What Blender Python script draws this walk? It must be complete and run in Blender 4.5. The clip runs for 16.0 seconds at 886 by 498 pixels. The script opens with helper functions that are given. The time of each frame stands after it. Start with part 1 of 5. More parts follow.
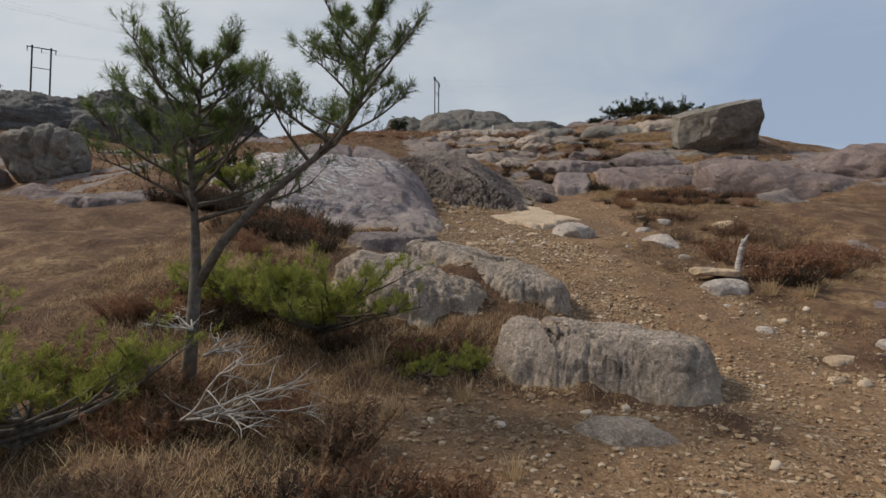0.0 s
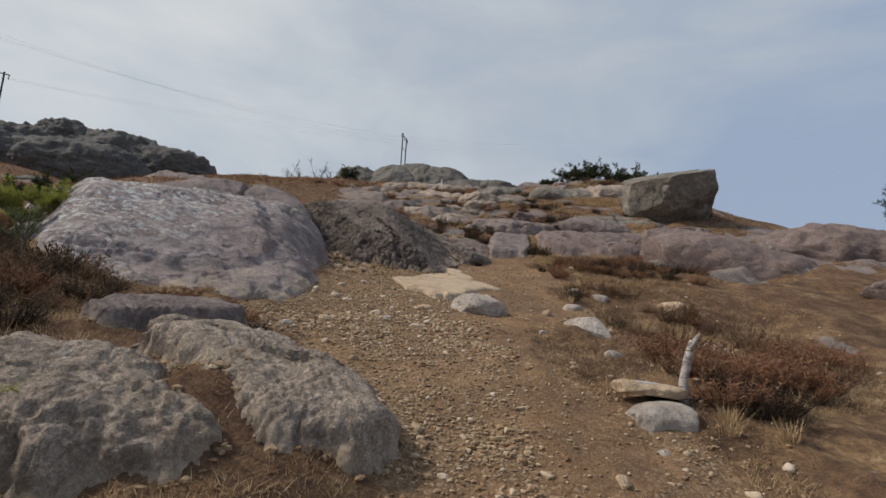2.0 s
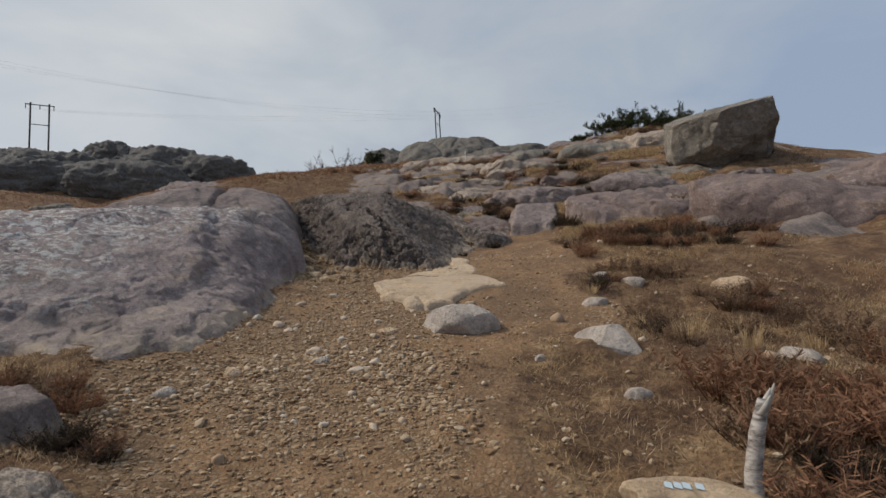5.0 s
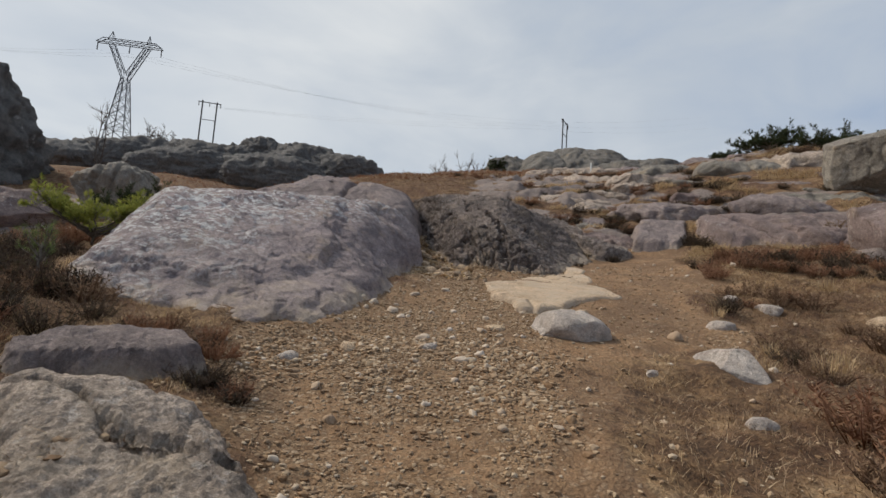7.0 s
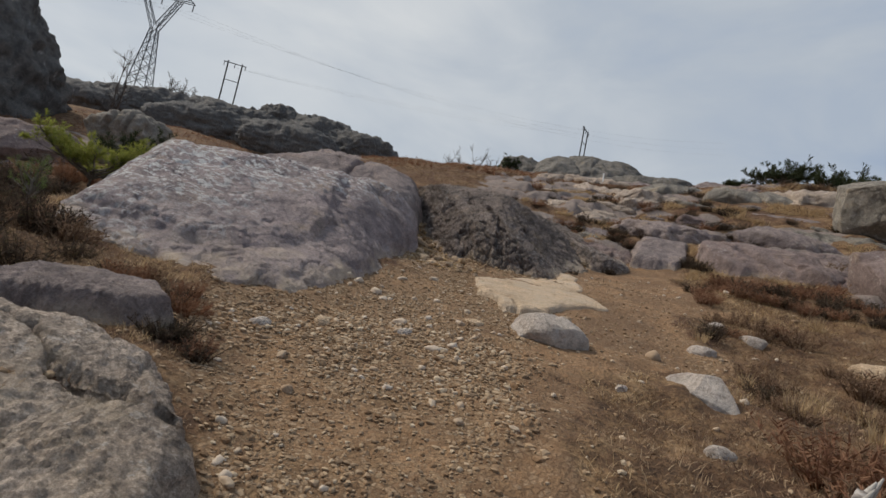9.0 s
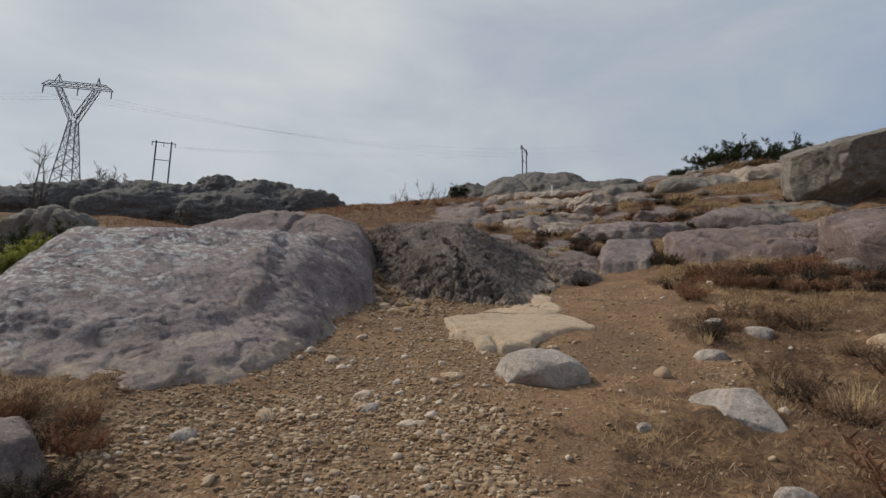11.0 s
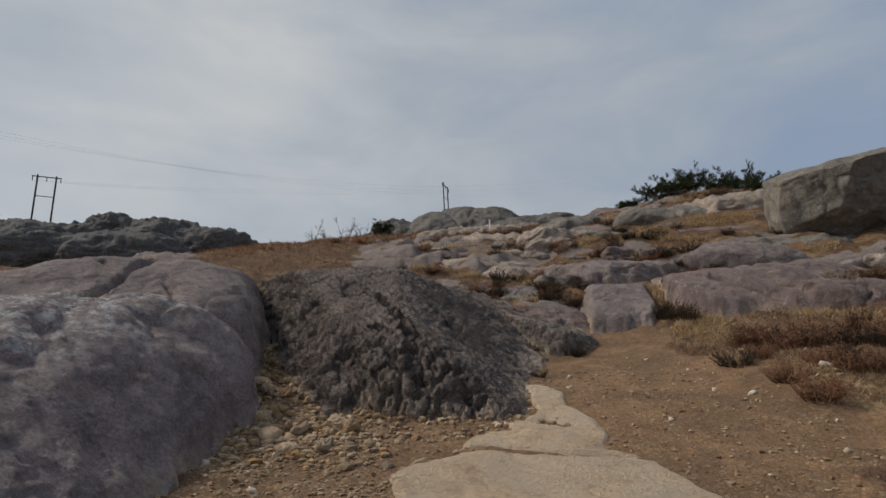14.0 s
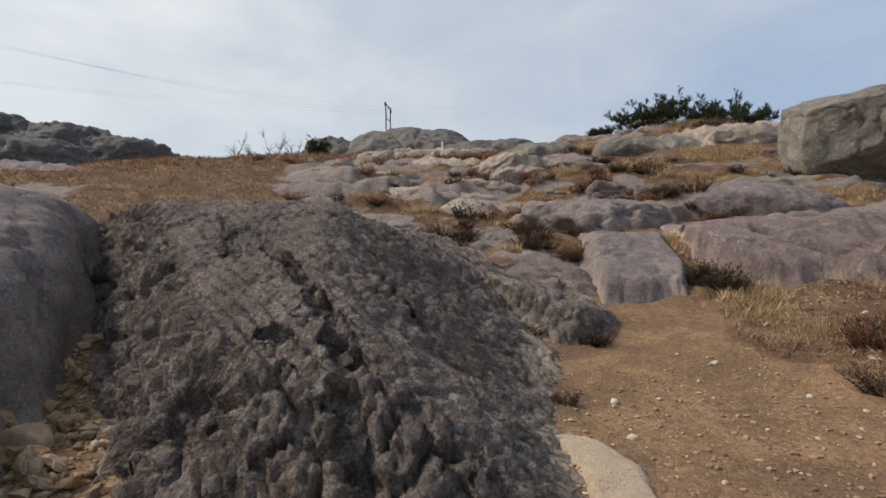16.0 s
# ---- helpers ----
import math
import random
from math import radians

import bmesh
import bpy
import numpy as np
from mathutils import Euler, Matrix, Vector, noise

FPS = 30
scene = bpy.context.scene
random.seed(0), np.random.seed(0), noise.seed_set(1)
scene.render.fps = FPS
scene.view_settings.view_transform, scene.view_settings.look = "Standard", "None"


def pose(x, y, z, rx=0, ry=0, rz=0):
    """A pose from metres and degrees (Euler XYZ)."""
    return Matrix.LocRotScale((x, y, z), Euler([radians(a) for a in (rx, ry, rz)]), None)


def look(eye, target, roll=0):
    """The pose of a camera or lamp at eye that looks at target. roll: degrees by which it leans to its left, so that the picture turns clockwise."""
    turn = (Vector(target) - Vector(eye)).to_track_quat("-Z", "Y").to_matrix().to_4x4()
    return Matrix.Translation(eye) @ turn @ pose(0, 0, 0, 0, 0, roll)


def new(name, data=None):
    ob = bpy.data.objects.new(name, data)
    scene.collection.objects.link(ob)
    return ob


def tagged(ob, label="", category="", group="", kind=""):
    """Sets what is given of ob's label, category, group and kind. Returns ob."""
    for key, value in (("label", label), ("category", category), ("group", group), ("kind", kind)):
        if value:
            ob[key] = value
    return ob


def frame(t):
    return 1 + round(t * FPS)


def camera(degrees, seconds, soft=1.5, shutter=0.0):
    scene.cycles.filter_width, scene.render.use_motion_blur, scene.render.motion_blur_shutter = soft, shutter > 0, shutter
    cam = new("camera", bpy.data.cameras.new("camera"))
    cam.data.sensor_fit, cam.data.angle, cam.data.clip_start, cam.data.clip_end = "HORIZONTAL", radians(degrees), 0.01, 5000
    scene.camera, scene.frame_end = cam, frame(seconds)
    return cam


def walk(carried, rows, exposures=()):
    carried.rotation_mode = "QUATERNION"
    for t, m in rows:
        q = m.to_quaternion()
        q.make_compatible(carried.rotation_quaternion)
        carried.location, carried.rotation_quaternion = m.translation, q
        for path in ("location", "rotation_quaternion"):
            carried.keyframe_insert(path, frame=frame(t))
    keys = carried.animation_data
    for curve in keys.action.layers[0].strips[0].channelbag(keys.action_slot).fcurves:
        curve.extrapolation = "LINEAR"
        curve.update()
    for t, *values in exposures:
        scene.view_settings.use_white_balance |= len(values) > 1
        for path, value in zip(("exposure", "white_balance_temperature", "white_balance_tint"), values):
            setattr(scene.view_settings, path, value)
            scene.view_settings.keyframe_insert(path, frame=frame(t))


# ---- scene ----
cam = camera(79.6, 16.0)
PATH = [
    (0, (0.0, 0.0, 1.5), (0.04, 4.693, 1.709), 0.3),
    (0.5, (0.322, 0.801, 1.648), (0.592, 5.476, 2.05), -0.1),
    (1, (0.71, 1.401, 1.791), (1.168, 6.042, 2.372), 0.5),
    (1.5, (1.046, 1.842, 1.867), (1.415, 6.467, 2.614), 1.7),
    (2, (1.457, 2.435, 1.916), (1.798, 7.066, 2.628), 3.5),
    (2.5, (1.918, 2.822, 1.961), (2.258, 7.445, 2.748), 2.7),
    (3, (2.183, 3.198, 2.017), (2.026, 7.823, 2.847), -0.3),
    (3.5, (2.453, 3.783, 2.118), (2.275, 8.429, 2.797), -0.0),
    (3.7, (2.55, 3.934, 2.16), (2.402, 8.587, 2.809), -0.1),
    (5.8, (2.592, 4.444, 2.614), (2.425, 9.132, 2.91), -4.0),
    (6, (2.599, 4.489, 2.572), (2.357, 9.174, 2.832), -3.3),
    (6.5, (2.663, 4.458, 2.562), (2.195, 9.123, 2.896), 0.6),
    (7, (2.592, 4.258, 2.386), (1.483, 8.794, 2.924), 3.9),
    (7.5, (2.538, 4.171, 2.36), (1.149, 8.622, 2.955), 5.0),
    (8, (2.601, 4.216, 2.386), (1.102, 8.639, 2.901), 7.7),
    (8.5, (2.691, 4.317, 2.374), (1.325, 8.787, 2.851), 10.3),
    (9, (2.742, 4.347, 2.384), (1.605, 8.885, 2.84), 11.6),
    (9.5, (2.606, 4.308, 2.29), (1.564, 8.831, 3.019), 9.8),
    (9.7, (2.585, 4.308, 2.278), (1.664, 8.827, 3.18), 8.1),
    (11.8, (2.616, 5.889, 2.691), (1.565, 10.408, 3.455), -2.9),
    (12, (2.573, 6.037, 2.701), (1.48, 10.526, 3.568), -3.2),
    (12.5, (2.55, 6.871, 2.835), (1.692, 11.393, 3.796), -1.3),
    (13, (2.432, 7.536, 3.058), (1.744, 12.093, 3.982), -0.1),
    (13.5, (2.04, 8.194, 3.192), (1.499, 12.732, 4.285), -1.1),
    (14, (1.791, 8.829, 3.505), (1.666, 13.39, 4.625), -2.4),
    (14.5, (1.586, 9.348, 3.845), (1.643, 13.943, 4.839), -3.7),
    (15, (1.394, 10.009, 3.906), (1.586, 14.65, 4.616), -1.4),
    (15.5, (1.429, 10.916, 4.069), (1.739, 15.595, 4.393), 3.1),
    (16, (1.525, 11.792, 4.257), (1.918, 16.452, 4.715), -1.3),
]
walk(cam, [(t, look(eye, target, roll)) for t, eye, target, roll in PATH],
     [(0, -0.12), (0.5, 0.28), (1.0, 0.24), (1.5, 0.0), (3.5, -0.22), (5.9, -0.1), (6.5, 0.08), (7.2, -0.04), (8, -0.18), (9.5, -0.12), (12, -0.33), (12.6, -0.38), (14.5, -0.42), (15.2, -0.26), (16, 0.18)])


# ---- world, sun and exposure ----
SUN_ELEV, SUN_AZ = radians(46), radians(-86)      # azimuth measured from +y towards +x
sun_dir = Vector((math.sin(SUN_AZ) * math.cos(SUN_ELEV), math.cos(SUN_AZ) * math.cos(SUN_ELEV), math.sin(SUN_ELEV)))
world = bpy.data.worlds.new("overcast_sky")
world.use_nodes = True
scene.world = world
wn, wl = world.node_tree.nodes, world.node_tree.links
wn.clear()


def wnode(kind, **props):
    n = wn.new(kind)
    for k, v in props.items():
        n.inputs[k].default_value = v
    return n


w_out, w_bg = wnode("ShaderNodeOutputWorld"), wnode("ShaderNodeBackground")
sky = wnode("ShaderNodeTexSky")
sky.sky_type, sky.sun_disc, sky.sun_elevation, sky.sun_rotation = "NISHITA", False, SUN_ELEV, SUN_AZ
sky_scale = wnode("ShaderNodeVectorMath")
sky_scale.operation = "SCALE"
sky_scale.inputs[3].default_value = 0.085
wl.new(sky.outputs[0], sky_scale.inputs[0])
w_co = wnode("ShaderNodeTexCoord")
w_map = wnode("ShaderNodeMapping", Scale=(1.3, 0.9, 3.2), Rotation=(0.0, 0.25, 0.5))
wl.new(w_co.outputs["Generated"], w_map.inputs["Vector"])
w_noise = wnode("ShaderNodeTexNoise", Scale=2.3, Detail=5.0, Roughness=0.5, Distortion=0.35)
wl.new(w_map.outputs[0], w_noise.inputs["Vector"])
# thin cloud is whitest towards the veiled sun
w_dot = wnode("ShaderNodeVectorMath")
w_dot.operation = "DOT_PRODUCT"
w_dot.inputs[1].default_value = Vector((-0.72, 0.55, 0.42)).normalized()
wl.new(w_co.outputs["Generated"], w_dot.inputs[0])
w_glow = wnode("ShaderNodeMapRange")
for i, v in zip((1, 2, 3, 4), (0.15, 0.95, 0.0, 0.75)):
    w_glow.inputs[i].default_value = v
wl.new(w_dot.outputs["Value"], w_glow.inputs[0])
w_add = wnode("ShaderNodeMath")
w_add.operation = "ADD"
w_n2 = wnode("ShaderNodeMapRange")
for i, v in zip((1, 2, 3, 4), (0.3, 0.7, -0.26, 0.30)):
    w_n2.inputs[i].default_value = v
wl.new(w_noise.outputs["Fac"], w_n2.inputs[0])
wl.new(w_glow.outputs[0], w_add.inputs[0])
wl.new(w_n2.outputs[0], w_add.inputs[1])
w_ramp = wn.new("ShaderNodeValToRGB")
w_ramp.color_ramp.elements[0].color = (0.375, 0.465, 0.615, 1)
w_ramp.color_ramp.elements[1].color = (0.80, 0.82, 0.82, 1)
e = w_ramp.color_ramp.elements.new(0.45)
e.color = (0.545, 0.60, 0.665, 1)
wl.new(w_add.outputs[0], w_ramp.inputs[0])
w_mix = wn.new("ShaderNodeMix")
w_mix.data_type = "RGBA"
w_mix.inputs[0].default_value = 0.86
wl.new(sky_scale.outputs[0], w_mix.inputs[6])
wl.new(w_ramp.outputs[0], w_mix.inputs[7])
wl.new(w_mix.outputs[2], w_bg.inputs[0])
w_bg.inputs[1].default_value = 1.0
wl.new(w_bg.outputs[0], w_out.inputs[0])

sun = new("sun", bpy.data.lights.new("sun", "SUN"))
sun.data.energy, sun.data.angle, sun.data.color = 3.3, radians(10), (1.0, 0.94, 0.85)
sun.matrix_world = look(sun_dir * 60, (0, 0, 0))
scene.view_settings.exposure = 0.0


# ---- materials ----
def node_material(name):
    m = bpy.data.materials.new(name)
    m.use_nodes = True
    return m, m.node_tree.nodes, m.node_tree.links, m.node_tree.nodes["Principled BSDF"]


def noise_tex(n, l, co, scale, detail=4.0, rough=0.6, dist=0.0):
    t = n.new("ShaderNodeTexNoise")
    t.inputs["Scale"].default_value, t.inputs["Detail"].default_value = scale, detail
    t.inputs["Roughness"].default_value, t.inputs["Distortion"].default_value = rough, dist
    l.new(co, t.inputs["Vector"])
    return t.outputs["Fac"]


def ramp(n, l, fac, stops):
    r = n.new("ShaderNodeValToRGB")
    els = r.color_ramp.elements
    while len(els) < len(stops):
        els.new(0.5)
    for el, (p, c) in zip(els, stops):
        el.position = p
        el.color = (*c, 1) if len(c) == 3 else c
    l.new(fac, r.inputs[0])
    return r.outputs[0]


def grey(v):
    return (v, v, v)


def mixed(n, l, fac, a, b, blend="MIX"):
    m = n.new("ShaderNodeMix")
    m.data_type, m.blend_type = "RGBA", blend
    for sock, v in ((m.inputs[0], fac), (m.inputs[6], a), (m.inputs[7], b)):
        if isinstance(v, bpy.types.NodeSocket):
            l.new(v, sock)
        elif isinstance(v, tuple):
            sock.default_value = (*v, 1)
        else:
            sock.default_value = v
    return m.outputs[2]


def bumped(n, l, bsdf, layers):
    """Layers of (height socket, strength, distance), fine last."""
    last = None
    for h, s, d in layers:
        b = n.new("ShaderNodeBump")
        b.inputs["Strength"].default_value, b.inputs["Distance"].default_value = s, d
        l.new(h, b.inputs["Height"])
        if last:
            l.new(last, b.inputs["Normal"])
        last = b.outputs[0]
    l.new(last, bsdf.inputs["Normal"])


def n_col(n, l, co, scale):
    t = n.new("ShaderNodeTexNoise")
    t.inputs["Scale"].default_value, t.inputs["Detail"].default_value = scale, 4
    l.new(co, t.inputs["Vector"])
    return t.outputs["Color"]


def rock_material(name, base, tint, dark, lichen=0.45, lichen_scale=9.0, ochre=0.0, warp=(1, 1, 1), speck=0.35, lichen_zone=0.8, lichen_cut=0.56, lichen_way=None):
    m, n, l, bsdf = node_material(name)
    tc = n.new("ShaderNodeTexCoord")
    mp = n.new("ShaderNodeMapping")
    mp.inputs["Scale"].default_value = warp
    l.new(tc.outputs["Object"], mp.inputs["Vector"])
    co, fl = tc.outputs["Object"], mp.outputs[0]
    broad = noise_tex(n, l, co, 0.55, 4, 0.6, 0.6)
    mid = noise_tex(n, l, fl, 2.6, 6, 0.68, 0.3)
    fine = noise_tex(n, l, fl, 16.0, 7, 0.75)
    grain = noise_tex(n, l, co, 85.0, 3, 0.8)
    col = mixed(n, l, ramp(n, l, broad, [(0.32, grey(0)), (0.68, grey(1))]), base, tint)
    col = mixed(n, l, ramp(n, l, mid, [(0.36, grey(0.9)), (0.60, grey(0))]), col, dark)
    stain = noise_tex(n, l, co, 1.15, 5, 0.62, 1.2)
    col = mixed(n, l, ramp(n, l, stain, [(0.34, grey(0.7)), (0.5, grey(0))]), col, tuple(c * 0.62 for c in dark))
    streak = noise_tex(n, l, fl, 6.0, 6, 0.72, 0.8)
    col = mixed(n, l, ramp(n, l, streak, [(0.28, grey(0.8)), (0.44, grey(0))]), col, tuple(c * 0.42 for c in dark))
    if ochre:
        och = noise_tex(n, l, co, 1.3, 5, 0.65)
        col = mixed(n, l, ramp(n, l, och, [(0.62 - 0.2 * ochre, grey(0)), (0.78, grey(0.8))]), col, (0.34, 0.235, 0.12))
    pits = noise_tex(n, l, fl, 38.0, 5, 0.7)
    # hollows of the pits darkened in the colour, standing in for their shade
    col = mixed(n, l, ramp(n, l, pits, [(0.36, grey(0.2 + 0.6 * speck)), (0.5, grey(0)), (0.51, grey(0)), (0.75, grey(0))]), col, tuple(c * 0.45 for c in dark))
    col = mixed(n, l, ramp(n, l, pits, [(0.5, grey(0)), (0.66, grey(0.1 + 0.5 * speck))]), col, tuple(min(1, c * 1.45) for c in base))
    lich = noise_tex(n, l, co, lichen_scale, 6, 0.72)
    area = noise_tex(n, l, co, lichen_zone, 3, 0.5)
    spot = ramp(n, l, lich, [(lichen_cut, grey(0)), (lichen_cut + 0.06, grey(1))])
    if lichen_way:
        dot, mad = n.new("ShaderNodeVectorMath"), n.new("ShaderNodeMath")
        dot.operation, mad.operation = "DOT_PRODUCT", "ADD"
        dot.inputs[1].default_value = lichen_way
        l.new(co, dot.inputs[0])
        l.new(dot.outputs["Value"], mad.inputs[0])
        l.new(area, mad.inputs[1])
        area = mad.outputs[0]
    zone = ramp(n, l, area, [(0.62 - 0.3 * lichen, grey(0)), (0.72, grey(min(1.0, lichen * 1.4)))])
    lmask = mixed(n, l, 1.0, spot, zone, "MULTIPLY")
    col = mixed(n, l, lmask, col, (0.74, 0.72, 0.68))
    col = mixed(n, l, ramp(n, l, fine, [(0.34, grey(0.45 + 0.4 * speck)), (0.55, grey(0))]), col, tuple(c * 0.42 for c in base))
    col = mixed(n, l, ramp(n, l, grain, [(0.4, grey(0.6 * speck)), (0.58, grey(0))]), col, (0.09, 0.075, 0.065))
    col = mixed(n, l, ramp(n, l, grain, [(0.6, grey(0)), (0.72, grey(0.4))]), col, (0.6, 0.57, 0.55))
    l.new(col, bsdf.inputs["Base Color"])
    bsdf.inputs["Roughness"].default_value = 0.88
    bsdf.inputs["Specular IOR Level"].default_value = 0.25
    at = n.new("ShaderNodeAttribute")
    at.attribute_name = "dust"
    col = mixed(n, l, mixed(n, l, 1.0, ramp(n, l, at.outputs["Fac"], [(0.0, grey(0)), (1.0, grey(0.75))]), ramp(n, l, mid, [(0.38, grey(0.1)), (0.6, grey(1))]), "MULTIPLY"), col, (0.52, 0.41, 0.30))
    crack = n.new("ShaderNodeTexVoronoi")
    crack.feature = "DISTANCE_TO_EDGE"
    crack.inputs["Scale"].default_value = 1.7
    wob = mixed(n, l, 0.35, fl, n_col(n, l, fl, 2.2))
    l.new(wob, crack.inputs["Vector"])
    line = ramp(n, l, crack.outputs["Distance"], [(0.0, grey(0.0)), (0.022, grey(1.0))])
    # crevice shade put into the colour along the crack lines
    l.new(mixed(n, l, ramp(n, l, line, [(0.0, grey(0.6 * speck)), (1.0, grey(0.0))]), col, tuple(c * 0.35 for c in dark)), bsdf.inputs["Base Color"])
    bumped(n, l, bsdf, [(mid, 0.7, 0.12), (line, 0.3, 0.02), (fine, 0.9, 0.05), (pits, 0.8, 0.018), (grain, 0.6, 0.007)])
    return m


M_SLAB = rock_material("purple_grey_granite", (0.38, 0.30, 0.275), (0.40, 0.315, 0.27), (0.21, 0.165, 0.154), 0.35, 9, 0.35)
M_LICHEN = rock_material("lichened_granite", (0.44, 0.35, 0.335), (0.48, 0.385, 0.34), (0.275, 0.22, 0.217), 0.75, 9, 0.3, lichen_zone=0.9, lichen_cut=0.50, lichen_way=(-0.17, 0.03, 0.10))
M_WEATHER = rock_material("weathered_granite", (0.72, 0.57, 0.45), (0.68, 0.54, 0.42), (0.40, 0.31, 0.24), 0.6, 11, 0.7, speck=0.7)
M_FLUTED = rock_material("fluted_dark_granite", (0.36, 0.28, 0.236), (0.40, 0.31, 0.25), (0.08, 0.064, 0.056), 0.5, 16, 0.45, (1.6, 0.8, 1.6), 0.9)
M_KNOLL = rock_material("dark_olive_granite", (0.21, 0.19, 0.165), (0.25, 0.22, 0.18), (0.12, 0.11, 0.095), 0.3, 3, 0.1)
M_PINK = rock_material("pink_granite", (0.34, 0.245, 0.215), (0.32, 0.24, 0.21), (0.20, 0.145, 0.128), 0.4, 8, 0.3)
M_BOULDER = rock_material("olive_grey_granite", (0.32, 0.285, 0.235), (0.36, 0.31, 0.25), (0.20, 0.177, 0.145), 0.4, 6, 0.35)
M_DARKROCK = rock_material("far_dark_rock", (0.155, 0.145, 0.135), (0.20, 0.18, 0.155), (0.08, 0.077, 0.073), 0.3, 1.4)
M_PALE = rock_material("worn_pale_rock", (0.76, 0.555, 0.36), (0.80, 0.60, 0.41), (0.60, 0.42, 0.265), 0.1, 6, 0.0, speck=0.12)
M_STONE = rock_material("pale_grey_stone", (0.72, 0.62, 0.53), (0.66, 0.55, 0.46), (0.50, 0.41, 0.34), 0.4, 12, speck=0.2)


def plain_material(name, c1, c2, scale=6.0, rough=0.85, bump=0.3, by_object=True):
    m, n, l, bsdf = node_material(name)
    tc = n.new("ShaderNodeTexCoord")
    f = noise_tex(n, l, tc.outputs["Object"], scale, 5, 0.65)
    col = ramp(n, l, f, [(0.3, c1), (0.7, c2)])
    if by_object:
        g = n.new("ShaderNodeNewGeometry")
        col = mixed(n, l, ramp(n, l, g.outputs["Random Per Island"], [(0.0, grey(0.55)), (1.0, grey(0.0))]), col,
                    tuple(v * 0.5 for v in c1))
    l.new(col, bsdf.inputs["Base Color"])
    bsdf.inputs["Roughness"].default_value = rough
    bsdf.inputs["Specular IOR Level"].default_value = 0.25
    bumped(n, l, bsdf, [(f, bump, 0.01)])
    return m


def spread_material(name, cols, rough=0.9, thin=0.0, single=False):
    """Colour by piece: each island of the mesh takes its own shade."""
    m, n, l, bsdf = node_material(name)
    g = n.new("ShaderNodeNewGeometry")
    tc = n.new("ShaderNodeTexCoord")
    f = noise_tex(n, l, tc.outputs["Object"], 25.0, 4, 0.7)
    stops = [(i / (len(cols) - 1), c) for i, c in enumerate(cols)]
    info = n.new("ShaderNodeObjectInfo")
    col = ramp(n, l, info.outputs["Random"] if single else g.outputs["Random Per Island"], stops)
    col = mixed(n, l, ramp(n, l, f, [(0.35, grey(0.4)), (0.6, grey(0))]), col, tuple(v * 0.55 for v in cols[0]))
    l.new(col, bsdf.inputs["Base Color"])
    bsdf.inputs["Roughness"].default_value = rough
    bsdf.inputs["Specular IOR Level"].default_value = 0.2
    if thin:
        out = n["Material Output"]
        tr, mx = n.new("ShaderNodeBsdfTranslucent"), n.new("ShaderNodeMixShader")
        mx.inputs[0].default_value = thin
        l.new(col, tr.inputs[0])
        l.new(bsdf.outputs[0], mx.inputs[1])
        l.new(tr.outputs[0], mx.inputs[2])
        l.new(mx.outputs[0], out.inputs[0])
    return m


M_PEBBLE = spread_material("gravel_stone", [(0.17, 0.10, 0.053), (0.31, 0.195, 0.108), (0.44, 0.32, 0.20), (0.25, 0.17, 0.105), (0.37, 0.25, 0.145), (0.56, 0.45, 0.32)])
M_LOOSE = spread_material("loose_stone_granite", [(0.34, 0.235, 0.15), (0.50, 0.39, 0.28), (0.62, 0.52, 0.42), (0.42, 0.31, 0.21), (0.66, 0.56, 0.44)], single=True)
M_GULLY = spread_material("stained_broken_stone", [(0.27, 0.165, 0.08), (0.36, 0.25, 0.145), (0.20, 0.14, 0.095), (0.43, 0.32, 0.21)], single=True)
M_OCHRE = spread_material("ochre_broken_stone", [(0.26, 0.15, 0.065), (0.38, 0.25, 0.12), (0.45, 0.33, 0.20), (0.20, 0.14, 0.09), (0.35, 0.26, 0.18)])
M_HEATHER = spread_material("dry_heather", [(0.10, 0.06, 0.04), (0.19, 0.115, 0.072), (0.27, 0.17, 0.105), (0.33, 0.225, 0.14)], thin=0.3)
M_HEATHER_RED = spread_material("red_brown_heather", [(0.16, 0.07, 0.04), (0.27, 0.135, 0.078), (0.34, 0.19, 0.11), (0.21, 0.115, 0.07)], thin=0.3)
M_HEATHER_DARK = spread_material("dark_heather", [(0.04, 0.027, 0.02), (0.08, 0.054, 0.038), (0.125, 0.084, 0.058), (0.085, 0.075, 0.04)], thin=0.3)
M_GRASS = spread_material("dry_grass", [(0.42, 0.285, 0.15), (0.58, 0.425, 0.24), (0.49, 0.335, 0.18), (0.66, 0.52, 0.33)], thin=0.35)
M_LITTER = spread_material("turf_litter", [(0.15, 0.09, 0.055), (0.29, 0.185, 0.11), (0.44, 0.31, 0.185), (0.22, 0.13, 0.08), (0.54, 0.41, 0.26)], thin=0.2)
M_NEEDLE = spread_material("pine_needle", [(0.08, 0.115, 0.04), (0.13, 0.175, 0.058), (0.175, 0.22, 0.075), (0.23, 0.25, 0.10)], thin=0.4)
M_GREEN = spread_material("bright_green_needle", [(0.20, 0.235, 0.045), (0.30, 0.32, 0.065), (0.38, 0.37, 0.09), (0.25, 0.25, 0.07)], thin=0.5)
M_DARKGREEN = spread_material("dark_evergreen", [(0.022, 0.034, 0.014), (0.04, 0.055, 0.022), (0.06, 0.07, 0.028), (0.08, 0.07, 0.038)], thin=0.3)
M_BARK = plain_material("pine_bark", (0.07, 0.055, 0.042), (0.19, 0.16, 0.125), 22, 0.95, 0.7, False)
M_TWIG = plain_material("bare_twig", (0.08, 0.065, 0.055), (0.15, 0.125, 0.105), 30, 0.9, 0.2, False)
